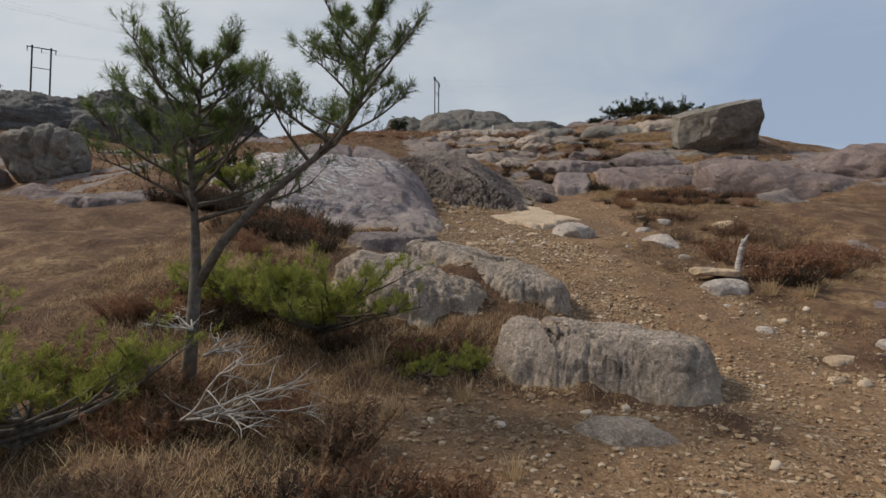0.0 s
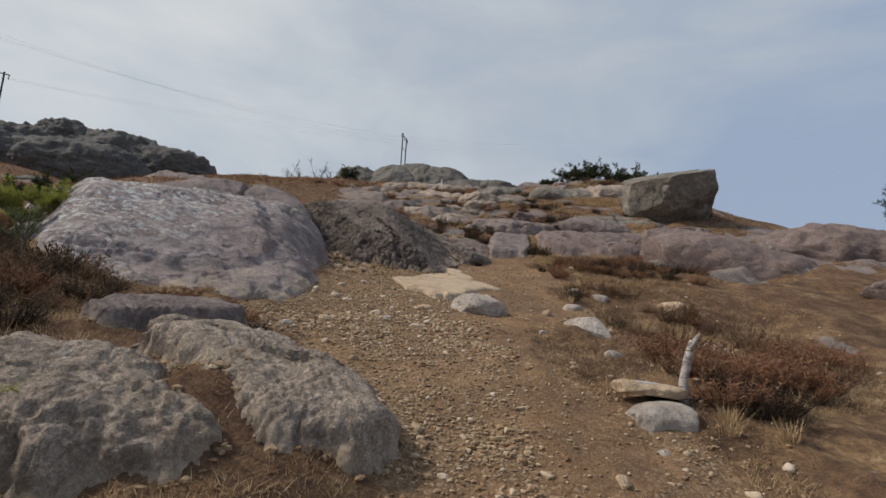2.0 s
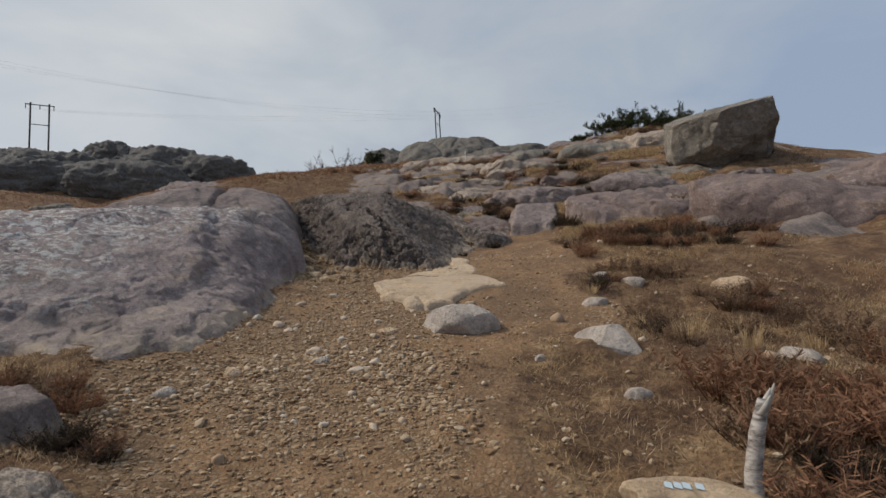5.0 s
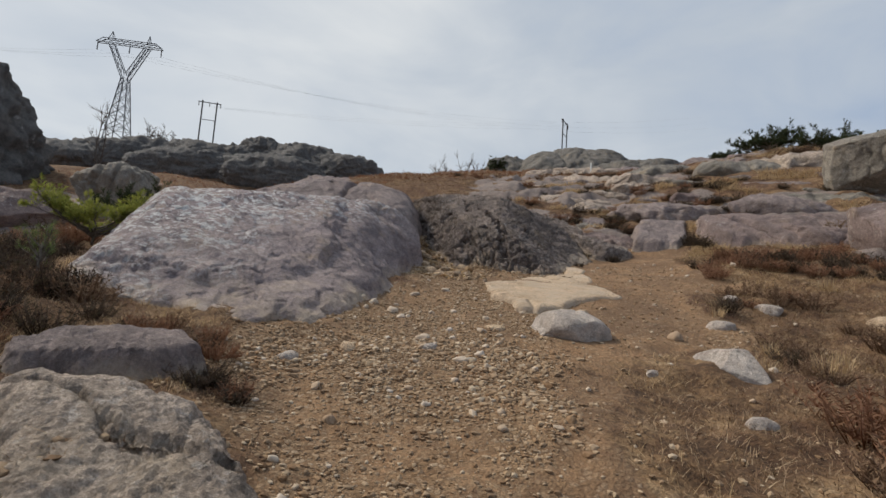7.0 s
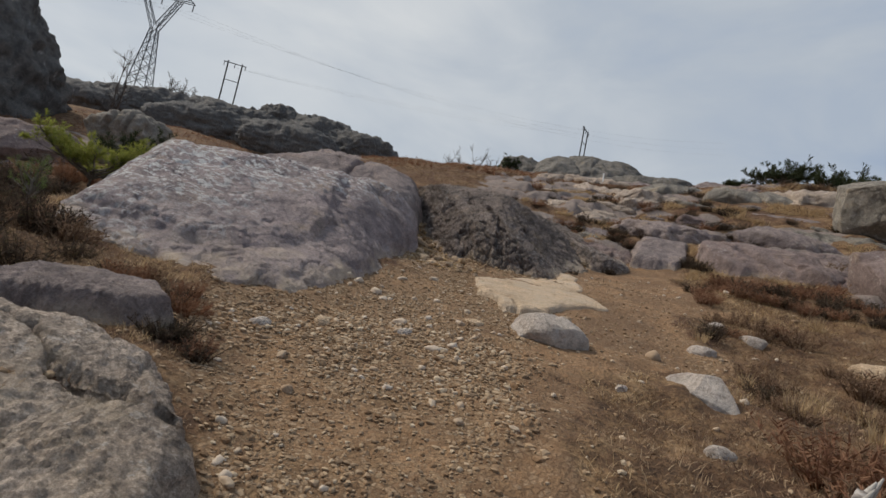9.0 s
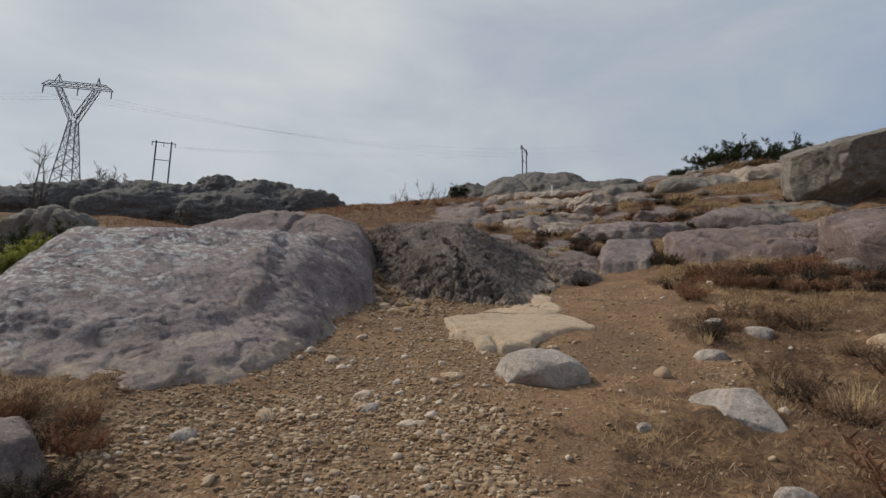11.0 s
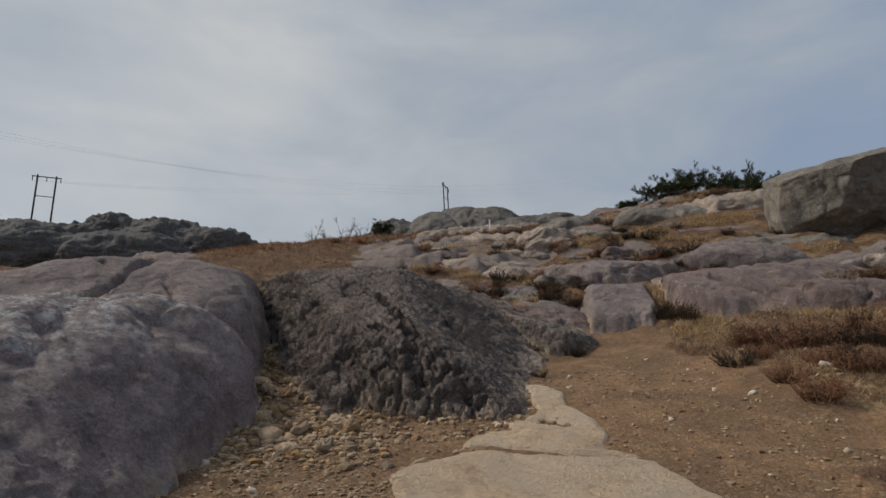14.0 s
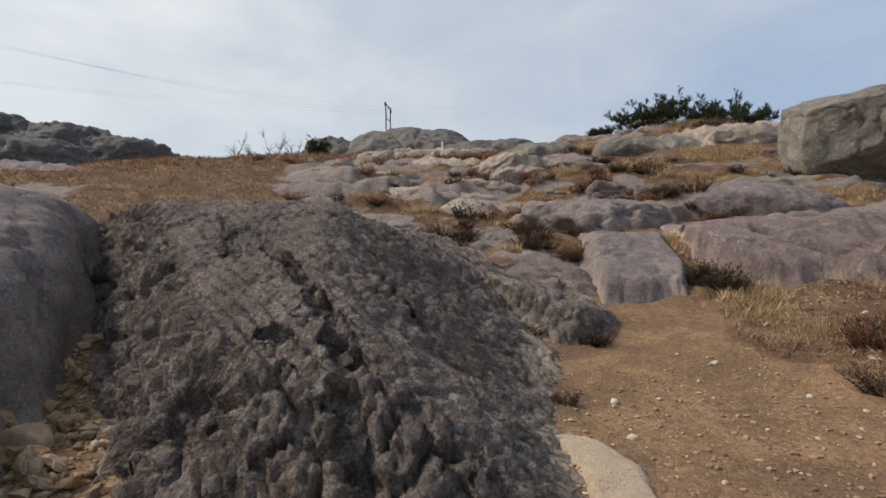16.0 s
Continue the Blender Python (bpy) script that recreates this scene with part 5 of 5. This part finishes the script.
def carpet(name, n, box, want, h, w, lean, material, label, category, seed, per=1):
    """Thin blades and stalks over the turf: past counting."""
    r = np.random.RandomState(seed)
    x, y = spots(r, n, box, want)
    z = ground_z(x, y)
    n = len(x)
    a, hh = r.uniform(0, 6.283, n), h * r.uniform(0.4, 1.3, n)
    k = lean * r.uniform(0.1, 1.3, n)
    dx, dy = np.cos(a), np.sin(a)
    base = np.stack([x, y, z - 0.01], -1)
    tip = base + np.stack([dx * hh * k, dy * hh * k, hh], -1)
    mid = (base + tip) / 2 + np.stack([0 * hh, 0 * hh, hh * 0.1], -1)
    side = np.stack([-dy, dx, 0 * dx], -1) * (w * r.uniform(0.5, 1.2, n))[:, None]
    p = np.stack([base - side, base + side, mid + side * 0.6, mid - side * 0.6, tip], 1).reshape(-1, 3)
    i = np.arange(n) * 5
    me = bpy.data.meshes.new(name)
    q = np.stack([i, i + 1, i + 2, i + 3], -1)
    t = np.stack([i + 3, i + 2, i + 4], -1)
    me.from_pydata(p.tolist(), [], q.tolist() + t.tolist())
    me.materials.append(material)
    return tagged(new(name, me), label, category, "", "stuff")


def grassy(x, y):
    return off_way(x, y) & (fbm(np.c_[x, y, 0 * x], 1.2, 3, 55) > 0.22)


carpet("turf_litter", 90000, (-3.6, 1.2, 7.5, 17), off_way, 0.055, 0.0035, 2.4, M_LITTER, "brown litter of dead heather and grass on the turf", "grass", 61)
carpet("dry_grass", 9000, (-2.6, 1.2, 1.4, 5.2), off_way, 0.11, 0.0026, 1.5, M_GRASS, "bleached dry grass round the first outcrop", "grass", 66)
carpet("dry_grass", 34000, (-3.5, 1.0, 8.5, 19), grassy, 0.075, 0.0028, 2.0, M_GRASS, "bleached dry grass on the turf", "grass", 62)
carpet("dry_grass", 16000, (0.0, 17.3, 12.5, 29), grassy, 0.13, 0.008, 1.5, M_GRASS, "bleached dry grass among the upper ledges", "grass", 67)
carpet("heath", 45000, (-9, 15.5, 16, 34), off_way, 0.065, 0.010, 2.0, M_LITTER, "brown heath and dry grass on the upper slope", "grass", 63)
carpet("heath", 16000, (-34, 18, -6, 44), off_way, 0.10, 0.03, 2.0, M_HEATHER_RED, "red-brown heath on the far slope", "heather", 64)
carpet("heath", 12000, (-14, 30, 24, 46), off_way, 0.11, 0.035, 2.0, M_HEATHER_RED, "red-brown heath below the ridge", "heather", 65)

TUFTS = []
for k in range(3):
    v, f = blades(70, random.Random(90 + k), 0.07, 0.2, 0.006, 0.75)
    TUFTS.append(mesh_from("grass_tuft", v, f, M_GRASS))
for x, y, s in ((4.12, 6.6, 1.1), (4.2, 6.75, 0.9), (4.55, 6.5, 1.0), (4.9, 6.9, 1.1), (4.75, 9.6, 1.2), (5.0, 9.9, 1.3), (5.3, 9.4, 1.2), (4.6, 10.4, 1.0), (5.6, 10.2, 1.3), (6.0, 9.6, 1.2), (4.4, 11.6, 0.9),
                (5.4, 13.2, 1.1), (6.2, 13.0, 1.2), (5.0, 15.4, 1.1), (5.6, 16.6, 1.2), (6.6, 16.4, 1.2), (-0.3, 3.6, 1.0), (0.2, 3.9, 0.9), (-0.5, 4.3, 1.0), (-1.0, 5.0, 1.1), (0.4, 2.9, 0.8), (-1.6, 6.4, 1.1)):
    ob = new("grass_tuft", TUFTS[rng.randint(3)])
    ob.matrix_world = pose(x, y, gz(x, y), 0, 0, rng.uniform(0, 360)) @ Matrix.Diagonal((s, s, s, 1))
    tagged(ob, "tuft of bleached dry grass", "grass", "grass tufts")


def limb(rng, start, way, length, radius, steps=5, droop=0.0, wander=0.25):
    pts, d, p = [Vector(start)], Vector(way).normalized(), Vector(start)
    for k in range(steps):
        d = (d + Vector((rng.uniform(-1, 1), rng.uniform(-1, 1), rng.uniform(-1, 1))) * wander * 0.5 + Vector((0, 0, droop))).normalized()
        p = p + d * length / steps
        pts.append(p.copy())
    return pts, [max(0.0015, radius * (1 - 0.8 * k / steps)) for k in range(steps + 1)]


def shoot(soup, rng, base, way, length, needles, size, width):
    """A shoot with needles all round, longest at its end."""
    d = Vector(way).normalized()
    u = d.orthogonal().normalized()
    v = d.cross(u)
    for _ in range(needles):
        a, k = rng.uniform(0, 6.283), rng.random() ** 0.6
        b = Vector(base) + d * length * k
        out = (u * math.cos(a) + v * math.sin(a)) * rng.uniform(0.75, 1.0) + d * rng.uniform(0.3, 0.9)
        out.normalize()
        w = out.cross(d).normalized() * width
        L = size * rng.uniform(0.7, 1.15)
        soup.add([b - w, b + w, b + out * L], [(0, 1, 2)])


def conifer(name, loc, seed, trunk, branches, needle_size, width, per_shoot, shoots, mat, label, category="tree", bark=M_BARK, group="", up=0.35):
    """trunk: points and radii; branches: (share of the trunk, azimuth, rise, length)."""
    r = random.Random(seed)
    top = thing(name, loc, label, category, group)
    stems = trunk if isinstance(trunk, list) else [trunk]
    soup = Soup()
    for line, rad in stems:
        soup.add(*tube(line, rad, 9))
    stem = part("trunk", soup.mesh("trunk", bark), top)
    crown, wood = Soup(), Soup()
    for share, az, rise, length, *which in branches:
        pts = [Vector(p) for p in stems[which[0] if which else 0][0]]
        k = share * (len(pts) - 1)
        i = min(int(k), len(pts) - 2)
        p0 = pts[i].lerp(pts[i + 1], k - i)
        way = Vector((math.cos(radians(az)), math.sin(radians(az)), rise))
        line, rad = limb(r, p0, way, length, 0.006 + 0.013 * length, 6, 0.06, 0.3)
        v, f = tube(line, rad, 5)
        wood.add(v, f)
        for s in range(shoots):
            q = r.uniform(0.3, 1.0) * 6
            j = min(int(q), 5)
            b = line[j].lerp(line[j + 1], q - j)
            d = (line[j + 1] - line[j]).normalized()
            side = Vector((r.uniform(-1, 1), r.uniform(-1, 1), r.uniform(-0.4, 1.0) + up))
            way2 = (d * 0.7 + side.normalized() * 0.85).normalized()
            l2 = r.uniform(0.10, 0.24) * length
            tl, tr = limb(r, b, way2, l2, 0.005, 3, 0.05, 0.25)
            v, f = tube(tl, tr, 4)
            wood.add(v, f)
            for c in range(3):
                e = tl[-1] if c == 0 else tl[1].lerp(tl[-1], r.random())
                w3 = (way2 + Vector((r.uniform(-1, 1), r.uniform(-1, 1), r.uniform(-0.3, 1))) * (0.2 if c == 0 else 0.8)).normalized()
                shoot(crown, r, e, w3, needle_size * 1.3, per_shoot, needle_size, width)
    part("branch", wood.mesh("branch", bark), stem)
    part("crown", crown.mesh("crown", mat, False), top, "needled crown")
    return top


# the small pine at the start: two stems from one foot
pine_r = random.Random(3)
upright = ([(0, 0, -0.15), (0.02, 0.0, 0.35), (0.03, 0.02, 0.75), (0.0, 0.05, 1.15), (-0.05, 0.06, 1.5), (0.0, 0.05, 1.85), (0.02, 0.06, 2.2)], [0.05, 0.045, 0.04, 0.028, 0.021, 0.014, 0.007])
leaning = ([(0.03, 0.02, 0.70), (0.20, 0.02, 1.0), (0.42, 0.05, 1.27), (0.68, 0.08, 1.5), (0.95, 0.10, 1.72), (1.12, 0.12, 2.0), (1.15, 0.12, 2.25), (1.10, 0.12, 2.5)], [0.036, 0.033, 0.028, 0.023, 0.018, 0.014, 0.01, 0.005])
pine_branches = [(0.50 + 0.5 * k / 29, 137.5 * k, pine_r.uniform(0.15, 0.8), (1.1 - 0.75 * (k / 29) ** 1.5) * pine_r.uniform(0.6, 0.95), 0) for k in range(30)]
pine_branches += [(0.45 + 0.55 * k / 19, 137.5 * k + 40, pine_r.uniform(0.3, 1.1), (0.85 - 0.45 * k / 19) * pine_r.uniform(0.7, 1.05), 1) for k in range(20)]
conifer("pine_tree", (-1.68, 3.62, gz(-1.68, 3.62)), 3, [upright, leaning], pine_branches, 0.068, 0.0021, 26, 13, M_NEEDLE, "small leaning pine tree with open needled crown", up=0.7)


def low_bush(name, loc, seed, reach, height, n, size, width, mat, label, category="bush", per=20, shoots=9, group=""):
    r = random.Random(seed)
    br = [(r.uniform(0.3, 1.0), r.uniform(0, 360), r.uniform(0.1, 1.0) * height / reach, reach * r.uniform(0.6, 1.1)) for _ in range(n)]
    return conifer(name, loc, seed, ([(0, 0, -0.05), (0.02, 0.01, height * 0.25), (0.03, 0, height * 0.5)], [0.02, 0.015, 0.01]), br, size, width, per, shoots, mat, label, category, M_BARK, group)


low_bush("juniper_bush", (-1.05, 4.75, gz(-1.05, 4.75)), 11, 0.9, 0.42, 34, 0.06, 0.0035, M_GREEN, "low bright green juniper bush on heather")
low_bush("juniper_bush", (-1.75, 4.9, gz(-1.75, 4.9)), 12, 0.7, 0.38, 24, 0.06, 0.0035, M_GREEN, "low bright green juniper bush on heather")
low_bush("juniper_bush", (-2.15, 2.75, gz(-2.15, 2.75)), 13, 0.85, 0.40, 32, 0.06, 0.0035, M_GREEN, "spreading bright green juniper bush")
low_bush("juniper_bush", (-4.05, 10.4, gz(-4.05, 10.4) + 0.15), 14, 0.85, 0.45, 26, 0.07, 0.005, M_GREEN, "yellow-green juniper bush beside the lichened slab")
low_bush("juniper_bush", (-4.6, 11.6, gz(-4.6, 11.6) + 0.2), 15, 0.8, 0.6, 22, 0.07, 0.005, M_DARKGREEN, "dark green juniper bush beside the lichened slab")
low_bush("pine_sapling", (-2.75, 8.6, gz(-2.75, 8.6)), 16, 0.33, 0.8, 12, 0.05, 0.0015, M_NEEDLE, "thin pine sapling growing among rocks", "tree", 14, 4)
low_bush("evergreen_bush", (-0.15, 4.15, gz(-0.15, 4.15)), 17, 0.3, 0.14, 10, 0.035, 0.0015, M_GREEN, "small green bush in dry grass")
low_bush("evergreen_bush", (0.3, 4.4, gz(0.3, 4.4)), 18, 0.26, 0.14, 10, 0.035, 0.0015, M_GREEN, "small green bush in dry grass")

# junipers on the skyline beside the boulder
for k, (x, y, reach, h) in enumerate(((9.2, 30.9, 0.4, 0.35), (10.2, 30.6, 0.8, 0.8), (11.0, 30.4, 0.9, 1.1), (11.8, 30.2, 0.9, 0.9), (12.6, 30.0, 0.9, 1.0), (13.4, 29.8, 1.0, 1.1), (14.2, 29.4, 1.0, 1.0), (10.8, 29.4, 0.8, 0.5), (12.4, 29.1, 0.9, 0.6), (13.6, 28.8, 0.9, 0.6))):
    low_bush("juniper_bush", (x, y, gz(x, y)), 30 + k, reach, h * 0.7, 18, 0.12, 0.012, M_DARKGREEN, "dark wind-bent juniper on the ridge", "bush", 12, 6, "ridge junipers")
low_bush("evergreen_bush", (-3.6, 45.5, gz(-3.6, 45.5)), 45, 1.2, 1.3, 16, 0.16, 0.02, M_DARKGREEN, "dark evergreen bush below the knoll", "bush", 12, 6)

# pine at the end of the ridge
px, py = 22.72, 23.23
conifer("pine_tree", (px, py, gz(px, py)), 21, ([(0, 0, -0.2), (0.05, 0, 0.8), (0, 0, 1.6), (0.05, 0, 2.5)], [0.09, 0.07, 0.05, 0.02]),
        [(random.Random(50 + k).uniform(0.35, 1.0), k * 47, 0.35, 0.8) for k in range(18)], 0.13, 0.010, 14, 7, M_DARKGREEN, "dark pine tree standing on the ridge")


def bare_tree(name, loc, seed, height, spread, stems, r0, label, category="tree", group="", material=M_TWIG):
    r = random.Random(seed)
    top = thing(name, loc, label, category, group)
    wood, twigs = Soup(), Soup()
    for _ in range(stems):
        a = r.uniform(0, 6.283)
        line, rad = limb(r, (0, 0, -0.1), (math.cos(a) * spread, math.sin(a) * spread, 1), height * r.uniform(0.7, 1.05), r0, 6, 0.03, 0.3)
        v, f = tube(line, rad, 5)
        wood.add(v, f)
        for _ in range(9):
            q = r.uniform(1.5, 6)
            j = min(int(q), 5)
            b = line[j].lerp(line[j + 1], q - j)
            w = Vector((r.uniform(-1, 1), r.uniform(-1, 1), r.uniform(0.2, 1.2)))
            l2, r2 = limb(r, b, w, height * r.uniform(0.15, 0.35), r0 * 0.45, 4, 0.04, 0.35)
            v, f = tube(l2, r2, 3)
            twigs.add(v, f)
            for _ in range(4):
                b2 = l2[r.randint(1, 3)]
                l3, r3 = limb(r, b2, w + Vector((r.uniform(-1, 1), r.uniform(-1, 1), r.uniform(0, 1))), height * 0.12, r0 * 0.25, 2, 0.02, 0.3)
                v, f = tube(l3, r3, 3)
                twigs.add(v, f)
    part("trunk", wood.mesh("trunk", material), top)
    part("twig", twigs.mesh("twig", material), top, "fine bare twigs")
    return top


for k, (x, y, h) in enumerate(((-7.6, 42.0, 1.9), (-6.6, 42.3, 1.5), (-5.4, 42.0, 2.0), (-4.4, 43.0, 1.3), (-9.0, 41.6, 0.9))):
    bare_tree("birch_shrub", (x, y, gz(x, y)), 60 + k, h, 0.5, 3, 0.03, "leafless young birch shrub on the saddle", "shrub", "bare birch shrubs")
for k, (x, y, z, h) in enumerate(((-90.5, 100.5, 35.5, 6.5), (-88.0, 101.5, 35.5, 5.5), (-86.5, 101.5, 35.2, 4.5))):
    bare_tree("birch_tree", (x, y, z - 1.5), 70 + k, h, 0.45, 4, 0.12, "leafless birch tree on the far ridge", "tree", "bare birch trees")
bare_tree("birch_tree", (-31.0, 34.8, gz(-31.0, 34.8)), 75, 5.0, 0.3, 4, 0.06, "leafless birch tree beside the cliff", "tree")


def dead_branch(loc, seed, length, turn, label):
    r = random.Random(seed)
    top = thing("dead_branch", loc, label, "branch")
    for k in range(4):
        a = radians(turn + r.uniform(-50, 50))
        line, rad = limb(r, (0, 0, 0.02), (math.cos(a), math.sin(a), 0.35), length * r.uniform(0.6, 1.0), 0.009, 6, -0.03, 0.5)
        v, f = tube(line, rad, 5)
        main = part("limb", mesh_from("limb", v, f, M_DEADWOOD), top)
        for _ in range(8):
            b = line[r.randint(1, 5)]
            l2, r2 = limb(r, b, (math.cos(a) + r.uniform(-1, 1), math.sin(a) + r.uniform(-1, 1), r.uniform(-0.1, 0.8)), length * r.uniform(0.15, 0.45), 0.0045, 5, -0.02, 0.6)
            v, f = tube(l2, r2, 4)
            part("twig", mesh_from("twig", v, f, M_DEADWOOD), main)
    return top


dead_branch((-1.35, 2.85, gz(-1.35, 2.85) + 0.12), 5, 0.75, 10, "bleached dead branch lying on heather")
dead_branch((-1.2, 3.0, gz(-1.2, 3.0) + 0.14), 6, 0.6, 340, "bleached dead branch lying on heather")
dead_branch((-1.55, 3.55, gz(-1.55, 3.55) + 0.25), 7, 0.5, 30, "dry grey twigs at the foot of the pine")
dead_branch((-1.6, 3.5, gz(-1.6, 3.5) + 0.45), 8, 0.4, 150, "dry grey twigs at the foot of the pine")


# ---- power lines ----
def bars(name, segs, r, material, parent, label="", sides=4):
    soup = Soup()
    for a, b in segs:
        v, f = tube([a, b], [r, r], sides)
        soup.add(v, f)
    return part(name, soup.mesh(name, material, False), parent, label)


def pylon(loc, turn, label):
    top = thing("lattice_pylon", loc, label, "pylon")
    top.rotation_euler = (0, 0, radians(turn))
    H, W, waist = 19.0, 2.6, 0.75
    legs, brace = [], []

    def leg(k, h):
        s = W + (waist - W) * min(1, h / H) if h <= H else waist
        return ((1, 1, -1, -1)[k] * s, (1, -1, -1, 1)[k] * s, h)
    levels = [-4, 0, 3.2, 6.2, 9.0, 11.6, 14.0, 16.6, H]
    for lo, hi in zip(levels, levels[1:]):
        for k in range(4):
            j = (k + 1) % 4
            legs.append((leg(k, lo), leg(k, hi)))
            brace += [(leg(k, lo), leg(j, hi)), (leg(j, lo), leg(k, hi)), (leg(k, hi), leg(j, hi))]
    bars("leg", legs, 0.13, M_STEEL, top)
    bars("brace", brace, 0.06, M_STEEL, top)
    arm, lace = [], []
    for s in (-1, 1):
        for d in (-1, 1):
            inner, outer = [], []
            for k in range(5):
                t = k / 4
                inner.append((s * (0.1 + 3.4 * t), d * waist * (1 - 0.4 * t), H + 1.2 + 7.3 * t))
                outer.append((s * (waist + 4.0 * t), d * waist * (1 - 0.4 * t), H + 8.5 * t))
            for k in range(4):
                arm += [(inner[k], inner[k + 1]), (outer[k], outer[k + 1])]
                lace += [(inner[k], outer[k + 1]), (outer[k], inner[k + 1])]
    bars("fork", arm, 0.11, M_STEEL, top)
    bars("fork_lacing", lace, 0.05, M_STEEL, top)
    beam, lace = [], []
    top_z = H + 8.7
    xs = [-7.6 + 1.52 * k for k in range(11)]
    for d in (-0.5, 0.5):
        for a, b in zip(xs, xs[1:]):
            beam += [((a, d, top_z), (b, d, top_z)), ((a, d, top_z + 1.1 * (abs(a) < 6.5)), (b, d, top_z + 1.1 * (abs(b) < 6.5)))]
            lace += [((a, d, top_z), (b, d, top_z + 1.1 * (abs(b) < 6.5)))]
    bars("crossarm", beam, 0.10, M_STEEL, top)
    bars("crossarm_lacing", lace, 0.06, M_STEEL, top)
    for s in (-1, 1):
        peak = (s * 4.3, 0, top_z + 3.1)
        bars("earth_peak", [((s * 3.6, 0.4, top_z + 1), peak), ((s * 5.0, -0.4, top_z + 1), peak), ((s * 4.3, 0.4, top_z + 1), peak)], 0.09, M_STEEL, top)
    for x in (-7.4, 0.0, 7.4):
        bars("insulator", [((x, 0, top_z), (x, 0, top_z - 2.0))], 0.13, M_GLASSCAP, top, "", 6)
    return top


pylon((-106.0, 107.5, 34.6), 22, "tall grey steel lattice pylon behind the ridge")


def h_frame(loc, turn, height, gap, label, poles=2):
    top = thing("utility_pole", loc, label, "utility pole", "wooden power poles")
    top.rotation_euler = (0, 0, radians(turn))
    for s in (-1, 1):
        bars("pole", [((s * gap / 2, 0, -4), (s * gap / 2, 0, height))], 0.17, M_POLEWOOD, top, "", 8)
    bars("crossarm", [((-gap * 0.8, 0, height - 0.4), (gap * 0.8, 0, height - 0.4))], 0.12, M_POLEWOOD, top)
    bars("brace", [((-gap / 2, 0, height * 0.55), (gap / 2, 0, height * 0.55))], 0.09, M_POLEWOOD, top)
    for x in (-gap * 0.75, 0, gap * 0.75):
        bars("insulator", [((x, 0, height - 0.4), (x, 0, height - 1.4))], 0.09, M_GLASSCAP, top, "", 6)
    return top


h_frame((-85.5, 113.0, 39.0), 30, 10.6, 3.3, "wooden twin-pole power line frame on the far ridge")
h_frame((-0.75, 154.2, 49.0), 74, 9.3, 4.0, "wooden twin-pole power line frame behind the knoll")


def wire(a, b, sag, r, label):
    cu = bpy.data.curves.new("power_line", "CURVE")
    cu.dimensions, cu.bevel_depth, cu.bevel_resolution = "3D", r, 0
    sp = cu.splines.new("POLY")
    sp.points.add(24)
    for k in range(25):
        t = k / 24
        p = Vector(a).lerp(Vector(b), t)
        sp.points[k].co = (p.x, p.y, p.z - 4 * sag * t * (1 - t), 1)
    cu.materials.append(M_WIRE)
    return tagged(new("power_line", cu), label, "cable", "overhead wires")


for off in (-2.5, 0.0, 2.5):
    c, s = math.cos(radians(30)), math.sin(radians(30))
    c2, s2 = math.cos(radians(74)), math.sin(radians(74))
    wire((-85.5 + off * c, 113 + off * s, 48.2), (-0.75 + off * c2, 154.2 + off * s2, 57.0), 1.6, 0.009, "thin overhead wire between wooden poles")
for off in (-7.4, 0.0, 7.4):
    c, s = math.cos(radians(22)), math.sin(radians(22))
    wire((-106.0 + off * c, 107.5 + off * s, 60.3), (60 + off * 0.3, 260 + off, 96), 9.0, 0.013, "thin overhead wire from the steel pylon")
    wire((-106.0 + off * c, 107.5 + off * s, 60.3), (-260 + off, 60, 75), 8.0, 0.013, "thin overhead wire from the steel pylon")

# white marker post below the knoll
post = thing("marker_post", (3.4, 33.2, gz(3.4, 33.2)), "short white painted marker post on the slope", "post")
bars("post", [((0, 0, -0.2), (0, 0, 0.6))], 0.035, M_WHITEPOST, post, "", 8)
